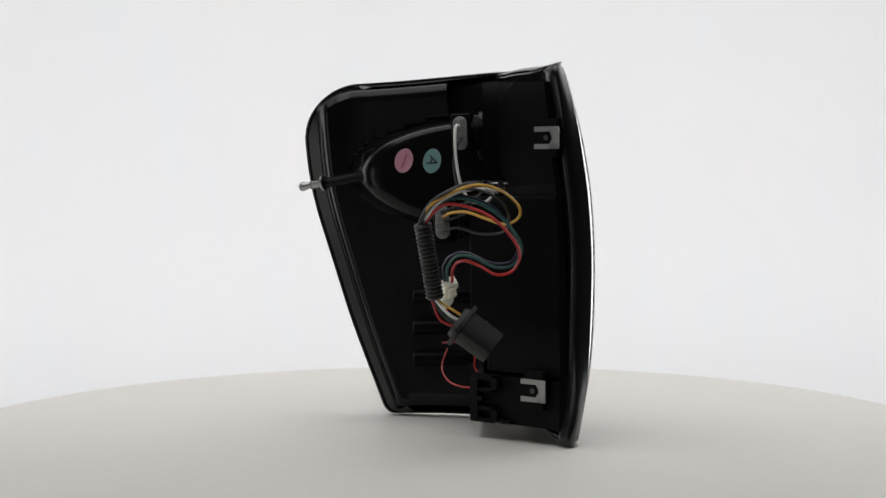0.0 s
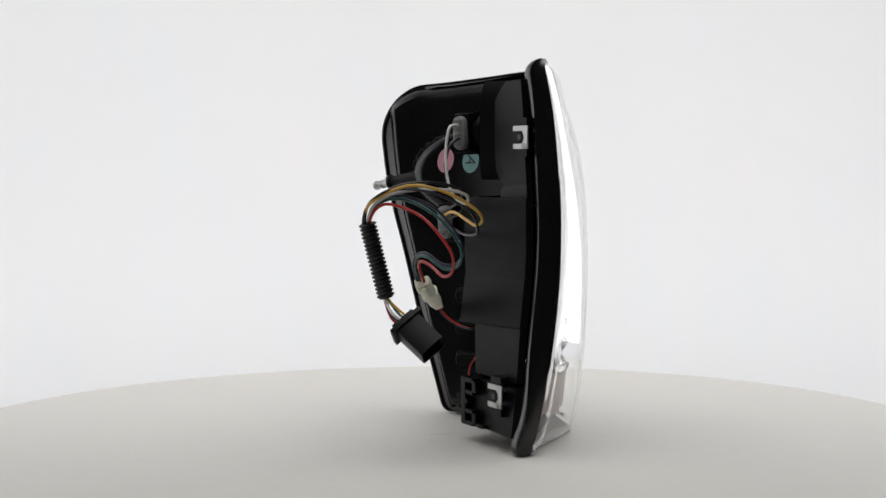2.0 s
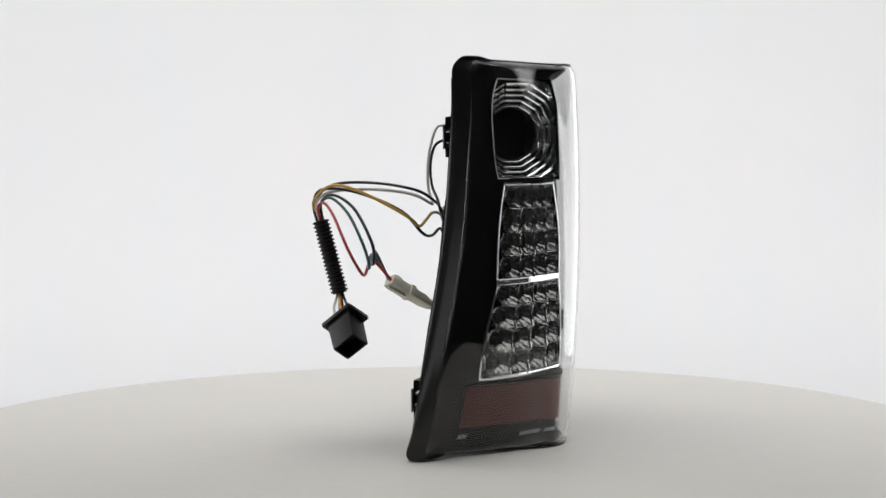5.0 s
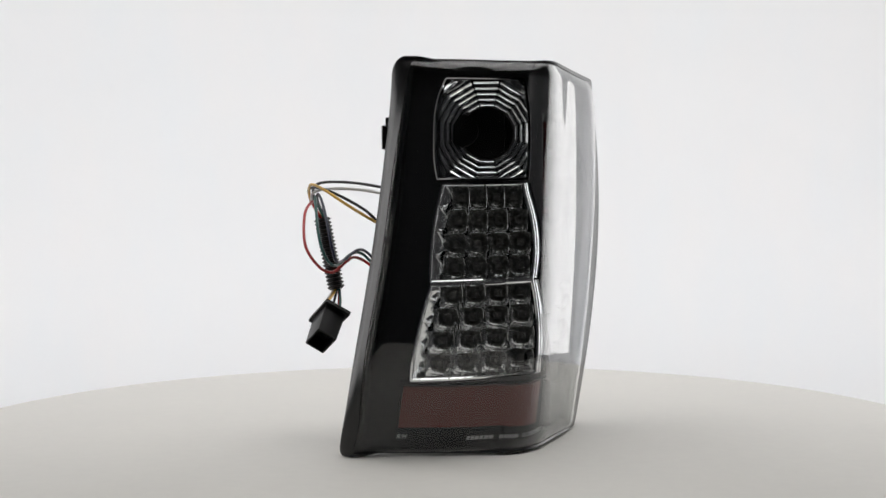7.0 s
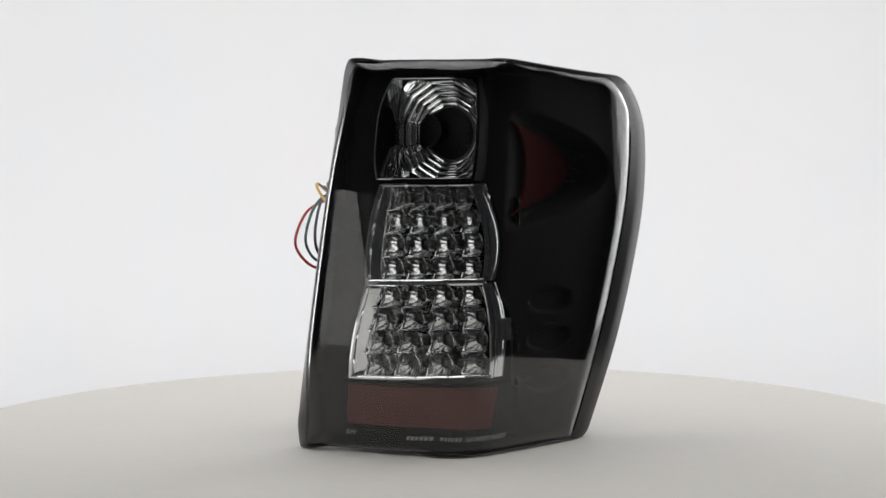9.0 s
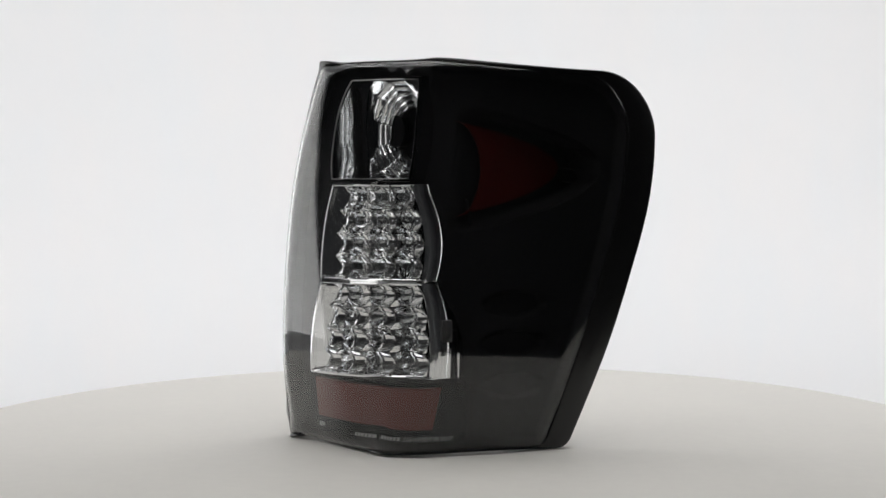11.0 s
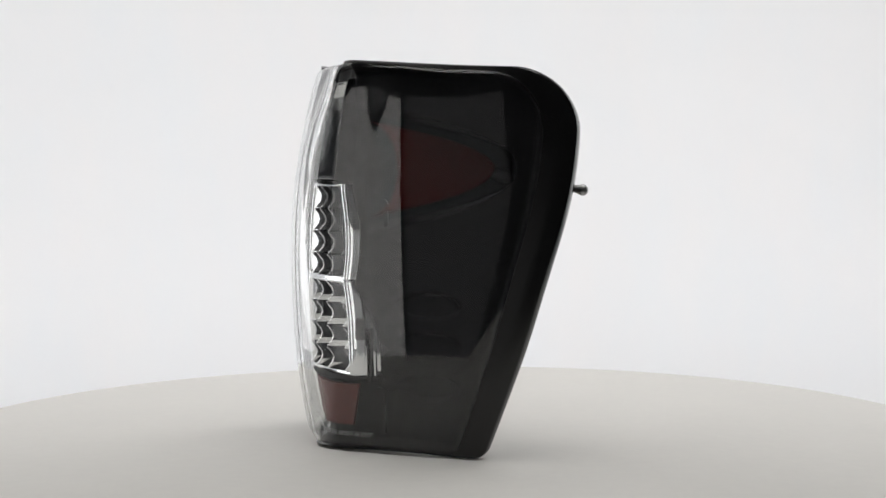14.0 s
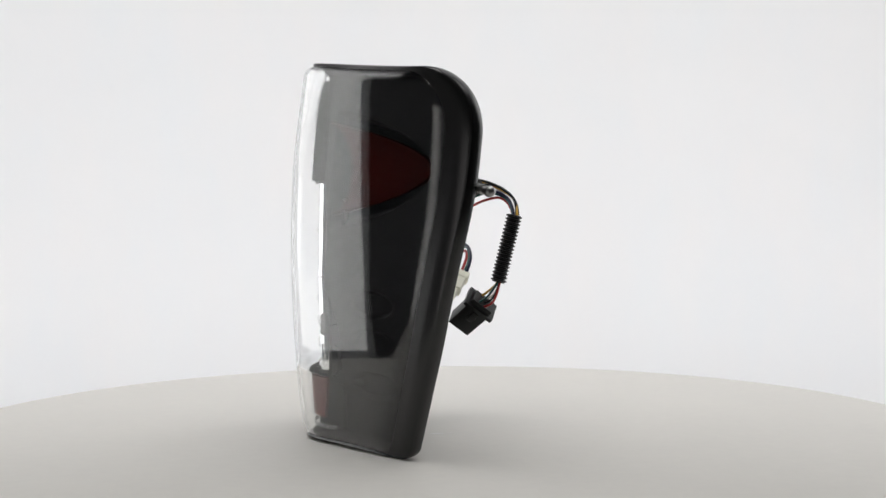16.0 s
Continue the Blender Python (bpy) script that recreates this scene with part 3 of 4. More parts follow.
def lettering(text, z, height, a_end, depth):
    """Raised letters that end at a_end along the form. Returns where they start."""
    cu = bpy.data.curves.new("letters", "FONT")
    cu.body, cu.size, cu.extrude, cu.resolution_u = text, height / 0.70, 0.00025, 3
    tmp = new("letters_tmp", cu)
    bpy.context.view_layer.update()
    me = bpy.data.meshes.new_from_object(tmp.evaluated_get(bpy.context.evaluated_depsgraph_get()))
    bpy.data.objects.remove(tmp)
    wide = max(v.co.x for v in me.vertices)
    scale_a = 1 / 0.43
    for v in me.vertices:
        a = a_end - (wide - v.co.x) * scale_a
        v.co = inset(a, z + v.co.y, face_depth(a) - 0.0004 - v.co.z)
    me.name = "lettering"
    me.materials.clear()
    me.materials.append(M_LETTER)
    ob = new("lettering", me)
    ob.parent = LAMP
    return a_end - wide * scale_a


def build_lettering():
    a1 = min((0.45 + i / 1000 for i in range(300)), key=lambda a: abs(inset(a, 0.016, 0.0165).x - 0.0511))
    a = lettering("SAE AIP2RST 06 DOT", 0.0140, 0.0046, a1, 0.0165) - 0.012
    # part number, not legible: bars
    rnd = random.Random(4)
    for k in range(13):
        w = 0.0036 + 0.0008 * rnd.random()
        bm = bmesh.new()
        rows = [[bm.verts.new(inset(a - (0.0055 * k + w * s) / 0.43, z, face_depth(a) + d)) for z, d in ((0.0140, 0.0), (0.0178, 0.0), (0.0178, 0.0005), (0.0140, 0.0005))] for s in (0, 0.5, 1)]
        grid_faces(bm, rows, close_v=True)
        if k != 6:
            part("letter_bar", bm, M_LETTER, LAMP)
        else:
            bm.free()
    lettering("R/H", 0.0140, 0.0050, 0.185, 0.0165)


build_led_panel()
build_reverse_light()
build_red_reflectors()
build_lettering()


# -- the back of the lamp --
def build_housing():
    # glossy inner skin of the side
    bm = bmesh.new()
    rows = []
    for i in range(71):
        a = 0.58 + (A1 + 0.035 - 0.58) * i / 70
        s = (a - 0.0) / 1.0
        lo, hi = z_low(s, 0.005), z_high(s, 0.004)
        row = []
        for j in range(61):
            z = lo + (hi - lo) * j / 60
            e = min(min(hi - z, z - lo) / 0.012, (A1 + 0.035 - a) * 0.41 / 0.012, 1)
            row.append(bm.verts.new(inset(a, z, 0.0165 + 0.011 * smoothstep(e))))
        rows.append(row)
    grid_faces(bm, rows)
    hole = [f for f in bm.faces if max(pocket(f.calc_center_median() + Vector((d, 0, 0))) for d in (-0.008, 0, 0.008)) > 0.0005]
    bmesh.ops.delete(bm, geom=hole, context="FACES")
    ob = part("side_shell", bm, M_GLOSS, LAMP, "glossy black side shell")
    md = ob.modifiers.new("wall", "SOLIDIFY")
    md.thickness, md.offset = 0.002, 0

    def section(z, kx, ky, pull=0.0):
        a = edge_a(z)
        k2 = Vector((a.x - 0.013, a.y + 0.006, z))
        k1 = Vector((kx, ky, z))
        pts = [k1, k1.lerp(k2, 0.04), k1.lerp(k2, 0.97), k2 + Vector((0.004, 0.004, 0)), k2 + Vector((0.001, 0.008, 0)),
               k1 + Vector((0.005, 0.008, 0)), Vector((kx + 0.004, 0.118 - pull, z)), Vector((kx, 0.118 - pull, z)), k1 + Vector((-0.0008, 0.003, 0))]
        return pts
    blocks = {
        "lower_housing": [(0.072, 0.0526, -0.0178), (0.0735, 0.0520, -0.0182), (0.122, 0.0520, -0.0185), (0.126, 0.0520, -0.0185)],
        "middle_housing": [(0.1255, 0.0360, -0.0180), (0.127, 0.0345, -0.0190), (0.150, 0.0340, -0.0120), (0.174, 0.0340, -0.0060), (0.1765, 0.0345, -0.0052),
                           (0.200, 0.0335, -0.0060), (0.254, 0.0340, -0.0050), (0.2572, 0.0365, -0.0030)],
    }
    for name, levels in blocks.items():
        bm = bmesh.new()
        loft(bm, [section(z, kx, ky) for z, kx, ky in levels])
        part(name, bm, M_HOUSING, LAMP, angle=25)
    bm = bmesh.new()
    secs = []
    for i in range(17):
        z = 0.256 + 0.122 * i / 16
        k = (z - 0.322) / 0.058
        kx = 0.055 + 0.027 * abs(k) ** 2.3
        ky = 0.0105 - 0.5 * (kx - 0.057)
        secs.append(section(z, kx, ky, 0.098 if z < 0.278 else 0.045))
    loft(bm, secs)
    part("reverse_light_bucket", bm, M_HOUSING, LAMP, angle=30)
    # shelf over the middle block, towards the flange
    bm = bmesh.new()
    loft(bm, [section(z, kx, ky, 0.098) for z, kx, ky in ((0.2565, 0.0702, 0.0060), (0.262, 0.0702, 0.0060), (0.2755, 0.080, 0.0010), (0.2775, 0.083, 0.0))])
    part("housing_step", bm, M_HOUSING, LAMP, angle=25)
    # foot block with ribs
    bm = bmesh.new()
    loft(bm, [section(z, kx, ky) for z, kx, ky in ((0.0175, 0.042, -0.0105), (0.020, 0.038, -0.0080), (0.064, 0.038, -0.0080), (0.067, 0.042, -0.0105))])
    part("foot_block", bm, M_HOUSING, LAMP, angle=25)
    a = edge_a(0.04)
    face = (Vector((a.x - 0.013, a.y + 0.006, 0)) - Vector((0.038, -0.008, 0))).normalized()
    out = Vector((face.y, -face.x, 0))
    for s, z0, z1, wid in ((0.004, 0.0170, 0.0675, 0.010), (0.018, 0.0172, 0.0215, 0.022), (0.018, 0.0625, 0.0672, 0.022), (0.019, 0.030, 0.034, 0.018), (0.019, 0.050, 0.054, 0.018), (0.031, 0.019, 0.031, 0.008),
                           (0.031, 0.053, 0.065, 0.008), (0.045, 0.018, 0.0215, 0.016), (0.012, 0.0395, 0.0445, 0.006)):
        c = Vector((0.038, -0.008, 0)) + face * s + out * 0.003
        bm = bmesh.new()
        bmesh.ops.create_cube(bm, size=1)
        for v in bm.verts:
            v.co = c + face * v.co.x * wid + out * v.co.y * 0.010 + Vector((0, 0, (z0 + z1) / 2 + v.co.z * (z1 - z0)))
        bmesh.ops.bevel(bm, geom=bm.edges[:], offset=0.0012, segments=2)
        part("foot_rib", bm, M_HOUSING, LAMP)
    # spring clips
    for (px, py, pz), (kx, ky), off in (((0.1235, -0.0240, 0.3190), (0.057, 0.0105), 0.0022), ((0.1060, -0.0560, 0.0565), (0.038, -0.008), 0.0085)):
        a = edge_a(pz)
        fd = (Vector((a.x - 0.013, a.y + 0.006, 0)) - Vector((kx, ky, 0))).normalized()
        od = Vector((fd.y, -fd.x, 0))
        base = Vector((kx, ky, 0)) + fd * ((Vector((px, py, 0)) - Vector((kx, ky, 0))).dot(fd)) + Vector((0, 0, pz))
        fm = Matrix((fd, od, Vector((0, 0, 1)))).transposed().to_4x4()
        fm.translation = base

        def slab(x0, x1, y0, y1, z0, z1, bevel=0.0008):
            b = bmesh.new()
            bmesh.ops.create_cube(b, size=1)
            for v in b.verts:
                v.co = Vector((x0 + (v.co.x + 0.5) * (x1 - x0), y0 + (v.co.y + 0.5) * (y1 - y0), z0 + (v.co.z + 0.5) * (z1 - z0)))
            bmesh.ops.bevel(b, geom=b.edges[:], offset=bevel, segments=2)
            return b
        bm = slab(-0.016, 0.015, off, off + 0.0012, 0.0065, 0.0118, 0.0004)
        for z0, z1, x0, x1 in ((-0.0118, -0.0065, -0.016, 0.015), (-0.0118, 0.0118, 0.004, 0.0152)):
            b2 = slab(x0, x1, off + 0.00005, off + 0.00125, z0, z1, 0.0004)
            tmp = bpy.data.meshes.new("tmp")
            b2.to_mesh(tmp)
            b2.free()
            bm.from_mesh(tmp)
            bpy.data.meshes.remove(tmp)
        clip = part("spring_clip", bm, M_STEEL, LAMP, "bright zinc spring clip")
        clip.matrix_local = fm
        for nm, bb in (("clip_boss", slab(-0.012, 0.011, -0.004, off - 0.0002, 0.010, 0.020)), ("clip_boss", slab(-0.012, 0.011, -0.004, off - 0.0002, -0.020, -0.010)),
                       ("clip_tongue", slab(-0.012, 0.006, -0.004, off + 0.0022, -0.0048, 0.0048, 0.002))):
            ob = part(nm, bb, M_HOUSING, LAMP)
            ob.matrix_local = fm
        bm = bmesh.new()
        lathe(bm, [(0.0028, 0.0), (0.0028, 0.0010), (0.0016, 0.0011), (0.0014, 0.0004), (0, 0.0004)], 18, Matrix.Translation((0.0, off + 0.0020, 0)) @ Euler((radians(-90), 0, 0)).to_matrix().to_4x4())
        ob = part("clip_eye", bm, M_DARKGREY, LAMP)
        ob.matrix_local = fm
    # bullet-shaped pocket on the side shell
    def bullet(y, sc):
        pts = []
        for i in range(33):
            w = math.pi * (i / 32 - 0.5)
            k = 1 - math.cos(w)
            x = -0.088 + 0.143 * (1 - math.cos(w)) ** 1.0
            h = 0.062 * math.sin(w)
            x = 0.055 + (x - 0.055) * sc
            pts.append(Vector((x, min(y, 0.136 - 0.23 * (x + 0.08)), 0.2815 + h * sc - 0.003 * k)))
        return pts
    bm = bmesh.new()
    loft(bm, [bullet(0.160, 1.16), bullet(0.128, 1.08), bullet(0.108, 1.02), bullet(0.1015, 0.985), bullet(0.0975, 0.93), bullet(0.0955, 0.85)], cap=False)
    bm.verts.ensure_lookup_table()
    bm.faces.new(bm.verts[-33:])
    part("reflector_pocket", bm, M_GLOSS, LAMP, "rounded black pocket behind the side reflector", angle=50)
    for z in (0.1415, 0.1055, 0.0690):
        bm = bmesh.new()
        m = Matrix.Translation((-0.034, 0.108, z)) @ Euler((0, radians(90), 0)).to_matrix().to_4x4()
        lathe(bm, [(0, 0), (0.0075, 0), (0.009, 0.0015), (0.0095, 0.075), (0, 0.075)], 20, m)
        part("boss", bm, M_HOUSING, LAMP)
    # locating stud
    p0, p1 = Vector((-0.080, 0.110, 0.2805)), Vector((-0.163, 0.146, 0.2665))
    m = Matrix.Translation(p0) @ (p1 - p0).to_track_quat("Z", "Y").to_matrix().to_4x4()
    L = (p1 - p0).length
    bm = bmesh.new()
    lathe(bm, [(0, -0.01), (0.0078, -0.01), (0.0072, 0.012), (0.0062, 0.014), (0.0058, L - 0.030), (0.0050, L - 0.029), (0, L - 0.029)], 24, m)
    stud = part("stud_sleeve", bm, M_HOUSING, LAMP)
    bm = bmesh.new()
    ball = [(0.0056 * math.sin(math.pi * k / 10), L + 0.0 - 0.0056 * math.cos(math.pi * k / 10)) for k in range(3, 11)]
    lathe(bm, [(0, L - 0.029), (0.0088, L - 0.0288), (0.0088, L - 0.0262), (0.0042, L - 0.0258), (0.0042, L - 0.013), (0.0052, L - 0.0125), (0.0052, L - 0.011), (0.0036, L - 0.010)] + ball[:-1] + [(0, L + 0.0056)], 24, m)
    part("ball_stud", bm, M_STEEL, LAMP, "bright zinc ball stud")


def build_stickers():
    for (x, z), mat, tilt, kind in (((-0.0425, 0.2960), M_PINK, 16, "bars"), ((-0.0105, 0.2955), M_TEAL, 12, "A")):
        bm = bmesh.new()
        pts = [(0.0102 * math.copysign(abs(math.cos(w)) ** 1.15, math.cos(w)), 0.0142 * math.copysign(abs(math.sin(w)) ** 0.9, math.sin(w))) for w in [2 * math.pi * i / 24 for i in range(24)]]
        f = [bm.verts.new((px, 0, pz)) for px, pz in pts]
        b = [bm.verts.new((px, 0.0003, pz)) for px, pz in pts]
        bm.faces.new(f)
        bm.faces.new(b)
        for i in range(24):
            bm.faces.new((f[i], f[(i + 1) % 24], b[(i + 1) % 24], b[i]))
        st = part("sticker", bm, mat, LAMP, "pink paper sticker" if kind == "bars" else "teal paper sticker with a black letter")
        st.matrix_local = pose(x, 0.0950, z, 0, tilt, 0)
        if kind == "A":
            cu = bpy.data.curves.new("letter", "FONT")
            cu.body, cu.size, cu.extrude, cu.align_x, cu.align_y = "A", 0.017, 0.0001, "CENTER", "CENTER"
            tmp = new("letter_tmp", cu)
            bpy.context.view_layer.update()
            me = bpy.data.meshes.new_from_object(tmp.evaluated_get(bpy.context.evaluated_depsgraph_get()))
            bpy.data.objects.remove(tmp)
            me.materials.clear()
            me.materials.append(M_INK)
            ob = new("letter", me)
            ob.parent = st
            ob.matrix_local = pose(0, -0.0003, 0, 90, 0, 0) @ pose(0, 0, 0, 0, 0, -100)
        else:
            for k in range(6):
                b2 = bmesh.new()
                bmesh.ops.create_cube(b2, size=1)
                for v in b2.verts:
                    v.co = Vector((v.co.x * 0.0026, v.co.y * 0.0002, v.co.z * 0.0016))
                ob = part("letter_bar", b2, M_INK2, st, smooth=False)
                ob.matrix_local = pose(0.0002 * k, -0.0003, -0.007 + 0.0028 * k, 0, 10, 0)


def tube(bm, pts, r, n=8, steps=60):
    c = catmull(pts, steps)
    rows = []
    ref = Vector((0.3, 0.2, 0.93))
    for i, p in enumerate(c):
        t = (c[min(steps, i + 1)] - c[max(0, i - 1)]).normalized()
        u = (ref - t * ref.dot(t)).normalized()
        ref = u
        v = t.cross(u)
        rows.append([bm.verts.new(p + r * (u * math.cos(2 * math.pi * k / n) + v * math.sin(2 * math.pi * k / n))) for k in range(n)])
    grid_faces(bm, rows, close_v=True)
    bm.faces.new(rows[0])
    bm.faces.new(rows[-1])


T0, T1 = Vector((-0.0127, -0.1212, 0.2335)), Vector((-0.0010, -0.1046, 0.1574))
BEND = Vector((-0.002, -0.129, 0.251))
CON1, CON2 = Vector((0.0228, 0.0053, 0.3251)), Vector((0.0030, 0.0065, 0.2293))
W0, W1 = Vector((0.0116, -0.0583, 0.1679)), Vector((0.0060, -0.0130, 0.1405))
PLUG0, PLUG1 = Vector((0.0250, -0.1085, 0.1310)), Vector((0.0564, -0.1125, 0.1080))


def build_wiring():
    axis = (T1 - T0).normalized()
    m = Matrix.Translation(T0) @ axis.to_track_quat("Z", "Y").to_matrix().to_4x4()
    L = (T1 - T0).length
    prof = [(0, 0.0), (0.0072, 0.0)]
    n = 19
    for k in range(n):
        z = L * k / n
        s = L / n
        prof += [(0.0072, z + 0.05 * s), (0.0090, z + 0.22 * s), (0.0092, z + 0.38 * s), (0.0090, z + 0.55 * s), (0.0072, z + 0.75 * s)]
    prof += [(0.0072, L), (0, L)]
    bm = bmesh.new()
    lathe(bm, prof, 24, m)
    part("corrugated_sleeve", bm, M_SLEEVE, LAMP, "black corrugated cable sleeve")
    into = T0 + axis * 0.01
    R = 0.00155

    def wire(colour, pts, r=R):
        b = bmesh.new()
        tube(b, pts, r)
        part("wire", b, WIRES[colour], LAMP, colour + " insulated wire")

    def off(v, x, y, z=0.0):
        return Vector(v) + Vector((x, y, z))
    pin1, pin2 = CON1 + Vector((-0.001, -0.004, 0.008)), CON2 + Vector((0.001, -0.004, 0.006))
    wire("red", [off(into, 0.003, -0.001), off(T0, 0.003, -0.001), off(BEND, 0.004, 0.001, -0.003), (0.0186, -0.127, 0.2526), (0.055, -0.1285, 0.240), (0.0823, -0.1233, 0.209),
                 (0.0785, -0.110, 0.187), (0.0615, -0.0987, 0.1802), (0.043, -0.089, 0.189), (0.0268, -0.0822, 0.1936), (0.0165, -0.070, 0.186), off(W0, 0.003, 0.003, -0.001)])
    wire("green", [off(into, 0.001, 0.002), off(T0, 0.001, 0.002), off(BEND, 0.003, 0.004, 0.001), (0.028, -0.122, 0.258), (0.062, -0.115, 0.242), (0.0850, -0.1075, 0.212),
                   (0.080, -0.100, 0.192), (0.060, -0.094, 0.1875), (0.035, -0.084, 0.198), (0.0190, -0.0760, 0.1970), (0.010, -0.066, 0.184), off(W0, -0.001, 0.003, -0.001)])
    wire("dark blue", [off(into, -0.001, 0.003), off(T0, -0.001, 0.003), off(BEND, 0.001, 0.005, 0.002), (0.024, -0.119, 0.261), (0.058, -0.108, 0.248), (0.0815, -0.098, 0.215),
                       (0.077, -0.094, 0.1945), (0.056, -0.090, 0.1915), (0.031, -0.079, 0.2015), (0.0150, -0.0720, 0.1985), (0.006, -0.064, 0.186), off(W0, -0.004, 0.002, -0.001)])
    wire("yellow", [off(into, -0.003, -0.001), off(T0, -0.003, -0.001), off(BEND, 0.0, -0.003, 0.003), (0.0361, -0.1253, 0.2709), (0.0640, -0.106, 0.266), (0.0830, -0.080, 0.250),
                    (0.0840, -0.060, 0.2365), (0.0700, -0.048, 0.229), (0.050, -0.034, 0.2345), (0.030, -0.020, 0.241), (0.014, -0.006, 0.240), pin2])
    wire("black", [off(into, -0.003, -0.003), off(T0, -0.003, -0.003), off(BEND, -0.003, -0.002, 0.001), (0.020, -0.129, 0.267), (0.050, -0.102, 0.264), (0.072, -0.066, 0.245),
                   (0.070, -0.045, 0.222), (0.045, -0.026, 0.218), (0.020, -0.008, 0.224), CON2 + Vector((0.001, -0.004, -0.010))])
    wire("black", [off(into, -0.001, -0.003), off(T0, -0.001, -0.003), off(BEND, -0.002, 0.0, 0.004), (0.026, -0.120, 0.2715), (0.044, -0.085, 0.2735), (0.048, -0.045, 0.266),
                   (0.036, -0.020, 0.254), (0.018, -0.006, 0.246), CON2 + Vector((-0.001, -0.004, 0.011))])
    wire("white", [off(into, 0.0, 0.0), off(T0, 0.001, -0.001), off(BEND, 0.003, -0.001, 0.001), (0.022, -0.122, 0.2640), (0.046, -0.088, 0.267), (0.058, -0.052, 0.262),
                   (0.050, -0.030, 0.252), (0.036, -0.022, 0.2525), (0.0245, -0.022, 0.268), (0.0185, -0.019, 0.300), (0.018, -0.010, 0.330), pin1])
    wire("black", [CON1 + Vector((0.001, -0.004, -0.006)), (0.020, -0.012, 0.312), (0.0165, -0.016, 0.292), (0.020, -0.016, 0.270), (0.030, -0.014, 0.256), (0.034, -0.012, 0.243), CON2 + Vector((0.003, -0.004, 0.001))])
    for k, (colour, dx, dy) in enumerate((("red", -0.003, 0.002), ("green", 0.0, 0.003), ("yellow", 0.003, -0.001), ("white", 0.001, -0.003), ("black", -0.001, 0.0))):
        s = T1 - axis * 0.006 + Vector((dx, dy, 0))
        e = PLUG0 + Vector((dx * 1.4 + 0.004, dy * 2, dx * 1.5))
        wire(colour, [s, T1 + Vector((dx * 1.1, dy * 1.1, -0.002)), (T1 + e) / 2 + Vector((dx * 1.5 - 0.003, dy * 1.8 - 0.001, dx - 0.004)), e], 0.0014)
    for dx, colour in ((0.0, "black"), (0.003, "red")):
        wire(colour, [W1 + Vector((0, -0.004, 0.002)), W1 + Vector((0.002 + dx, 0.006, -0.010)), (0.020 + dx, 0.000, 0.1200), (0.040, -0.004 + dx, 0.1165), (0.060, 0.004, 0.118)], 0.0011)
    wire("red", [(0.006, 0.085, 0.0830), (0.000, 0.070, 0.064), (0.008, 0.055, 0.050), (0.026, 0.040, 0.0455), (0.045, 0.030, 0.048)], 0.0010)
    wire("red", [(0.000, 0.100, 0.0880), (0.016, 0.080, 0.0905), (0.036, 0.050, 0.084), (0.037, 0.020, 0.070), (0.045, 0.010, 0.064)], 0.0010)

    def boxy(name, mt, sizes, mat, parent, label="", bevel=0.0012):
        """Loft of rounded rectangles (along, wide, high)."""
        b = bmesh.new()
        secs = []
        for along, w, h in sizes:
            sec = []
            for cx, cy, w0 in ((1, 1, 0), (-1, 1, 90), (-1, -1, 180), (1, -1, 270)):
                for q in (0, 45, 90):
                    g = radians(w0 + q)
                    sec.append(mt @ Vector((cx * (w / 2 - bevel) + bevel * math.cos(g), cy * (h / 2 - bevel) + bevel * math.sin(g), along)))
            secs.append(sec)
        loft(b, secs)
        return part(name, b, mat, parent, label)

    def frame_of(p, z_dir, x_hint):
        z = z_dir.normalized()
        x = (x_hint - z * x_hint.dot(z)).normalized()
        mt = Matrix((x, z.cross(x), z)).transposed().to_4x4()
        mt.translation = p
        return mt
    # white joint plug
    mt = frame_of(W0, W1 - W0, Vector((1, 0.2, 0.5)))
    L = (W1 - W0).length
    wp = boxy("joint_plug", mt, [(-0.004, 0.015, 0.0105), (0.000, 0.0165, 0.012), (0.006, 0.0165, 0.012), (0.0065, 0.0145, 0.0105), (0.020, 0.0145, 0.0105), (0.0205, 0.0172, 0.0125), (0.026, 0.0172, 0.0125),
                                 (0.0265, 0.0140, 0.0100), (L - 0.012, 0.0135, 0.0098), (L, 0.0085, 0.0075)], M_NYLON, LAMP, "milky white nylon joint plug")
    boxy("latch", mt @ Matrix.Translation((0, 0.0065, 0.004)), [(-0.004, 0.005, 0.002), (0.014, 0.005, 0.003), (0.016, 0.004, 0.0015)], M_NYLON, wp, bevel=0.0005)
    # black vehicle plug
    mt = frame_of(PLUG0, PLUG1 - PLUG0, Vector((0.53, 0.6, 0.6)))
    L = (PLUG1 - PLUG0).length
    bp = boxy("vehicle_plug", mt, [(-0.006, 0.026, 0.018), (-0.001, 0.029, 0.021), (-0.0008, 0.0385, 0.0290), (0.0035, 0.0385, 0.0290), (0.0037, 0.0290, 0.0235), (L + 0.001, 0.0280, 0.0225), (L + 0.001, 0.0245, 0.0190),
                                   (L - 0.016, 0.0240, 0.0185)], M_PLUG, LAMP, "black plastic vehicle plug")
    boxy("latch", mt @ Matrix.Translation((0, -0.0122, 0.006)), [(0.0, 0.008, 0.002), (0.012, 0.008, 0.004), (0.015, 0.007, 0.0015)], M_PLUG, bp, bevel=0.0005)
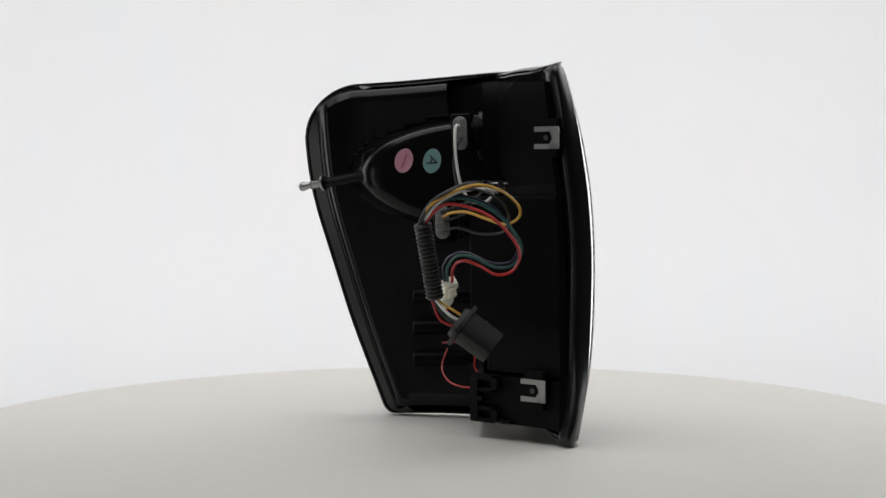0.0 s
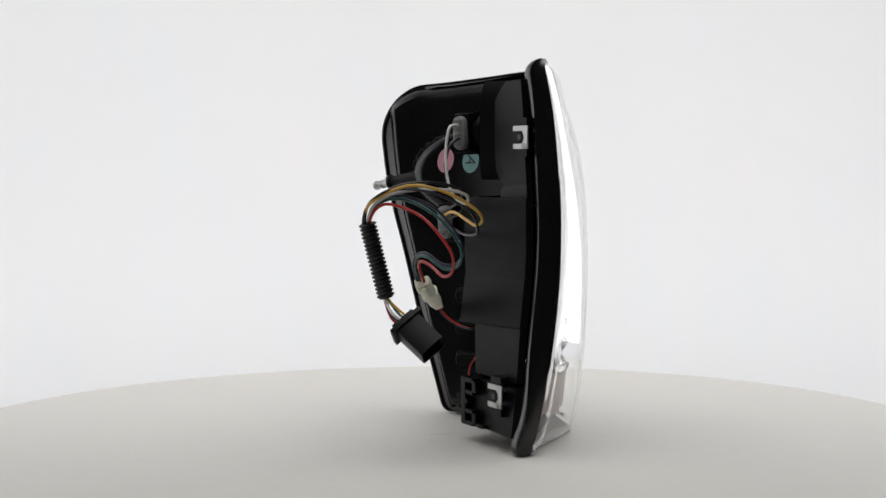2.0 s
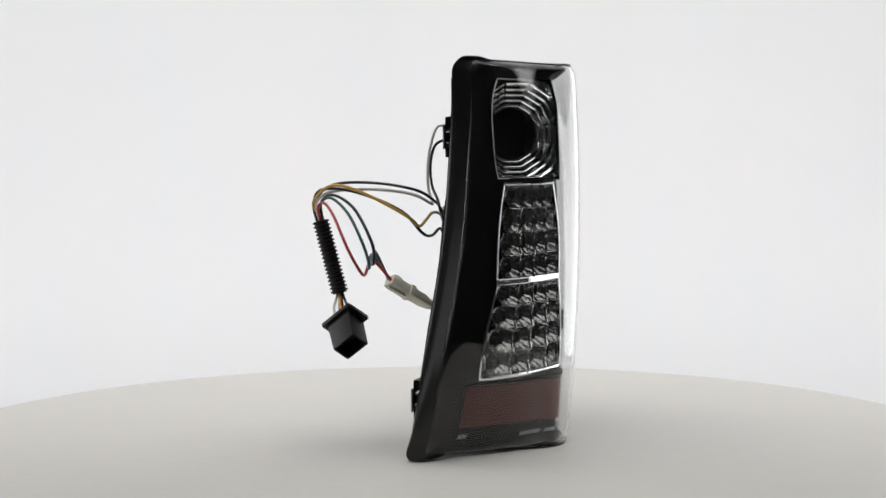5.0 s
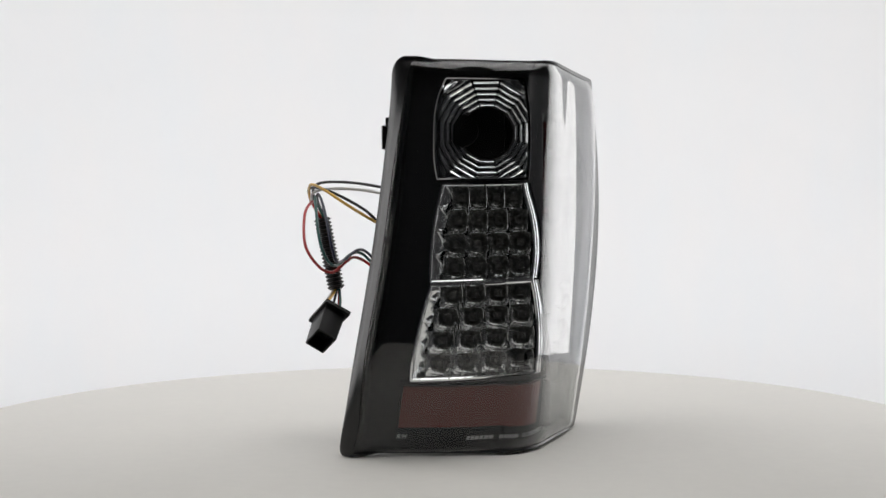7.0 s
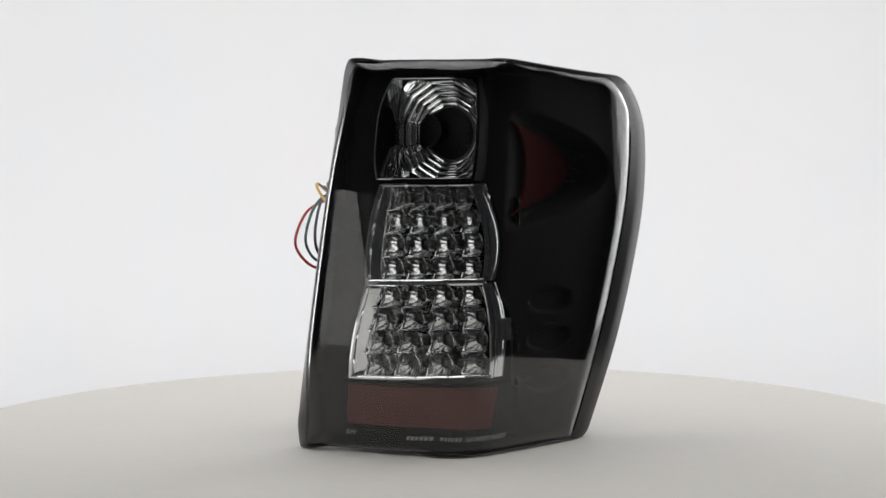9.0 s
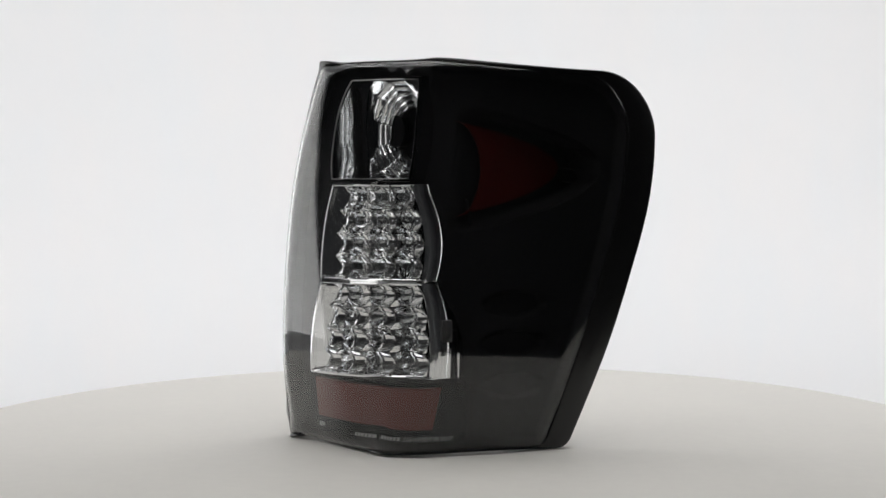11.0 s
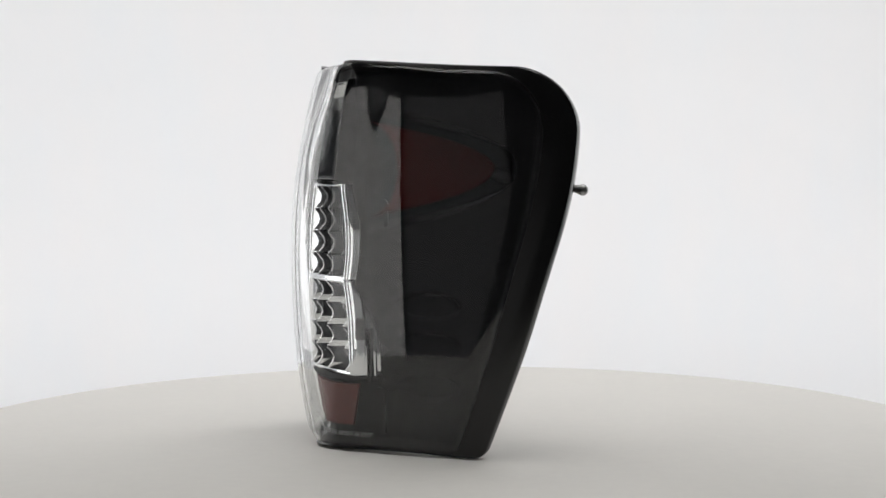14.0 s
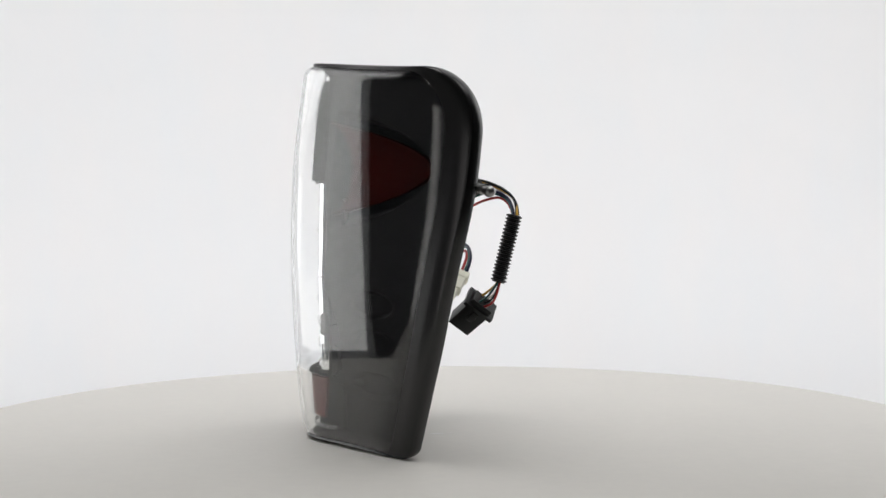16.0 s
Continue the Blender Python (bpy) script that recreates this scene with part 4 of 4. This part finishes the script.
    # grey bulb connectors with black sockets
    for c, toward, turn in ((CON1, Vector((0.060, 0.030, 0.326)), 4), (CON2, Vector((0.045, 0.032, 0.2290)), 3)):
        mt = frame_of(c, Vector((0.14, 1, 0)), Vector((1, 0, 0.04)))
        b = bmesh.new()
        secs = []
        for y, w, h in ((-0.003, 0.0125, 0.0335), (-0.0022, 0.0145, 0.0355), (0.0, 0.0150, 0.0360), (0.010, 0.0150, 0.0360)):
            r = w / 2
            sec = []
            for k in range(24):
                g = 2 * math.pi * k / 24
                sec.append(mt @ Vector((r * math.cos(g), (h / 2 - r) * (1 if math.sin(g) >= 0 else -1) + r * math.sin(g), y)))
            secs.append(sec)
        loft(b, secs)
        con = part("wire_connector", b, M_GREYPLUG, LAMP, "grey oval wire connector")
        for row in range(4):
            for col in (-1, 1):
                b = bmesh.new()
                lathe(b, [(0.0017, -0.0031), (0.0024, -0.0036), (0.0026, -0.0029), (0.0017, -0.0024)], 12, mt @ Matrix.Translation((col * 0.0031, -0.0115 + 0.0077 * row, 0)))
                part("wire_seal", b, M_GREYSEAL, con)
        boxy("bulb_holder", mt, [(0.004, 0.019, 0.040), (0.006, 0.0205, 0.0415), (0.014, 0.0205, 0.0415), (0.0145, 0.024, 0.046), (0.020, 0.024, 0.046), (0.0205, 0.018, 0.036), (0.032, 0.018, 0.036)], M_HOUSING, LAMP)
        b = bmesh.new()
        q = c + Vector((0.003, 0.024, 0))
        m2 = Matrix.Translation(q) @ (toward - q).to_track_quat("Z", "Y").to_matrix().to_4x4()
        LL = (toward - q).length
        lathe(b, [(0, -0.006), (0.015, -0.006), (0.017, -0.003), (0.017, LL * 0.35), (0.020, LL * 0.36), (0.020, LL * 0.5), (0.0165, LL * 0.52), (0.0165, LL + 0.01), (0, LL + 0.01)], 28, m2)
        part("socket_barrel", b, M_HOUSING, LAMP)
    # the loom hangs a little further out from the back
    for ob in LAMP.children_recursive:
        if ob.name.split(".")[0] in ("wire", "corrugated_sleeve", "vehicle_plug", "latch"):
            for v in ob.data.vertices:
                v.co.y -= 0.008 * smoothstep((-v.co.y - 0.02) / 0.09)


build_housing()
build_stickers()
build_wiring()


# ---- small things on the board ----
def build_flecks():
    for x, y, r, turn in ((0.000, 0.002, 0.0085, 10), (0.014, 0.006, 0.004, 40), (-0.006, -0.050, 0.0022, 0)):
        bm = bmesh.new()
        rnd = random.Random(int(r * 1e4))
        pts = [Vector((x + r * math.cos(w) * (0.8 + 0.4 * rnd.random()), y + 0.45 * r * math.sin(w) * (0.8 + 0.4 * rnd.random()), 0.0003)) for w in [2 * math.pi * i / 10 for i in range(10)]]
        loft(bm, [[Vector((p.x, p.y, 0.0001)) for p in pts], pts])
        part("scuff", bm, M_SCUFF, TABLE)


build_flecks()


def motions():
    rows = []
    for k in range(33):
        t = k / 2
        rows.append((t, pose(0.003, 0, 0, 0, 0, -1.817 - 13.318 * t - 0.00318 * t * t)))
    walk(LAMP, rows)


motions()
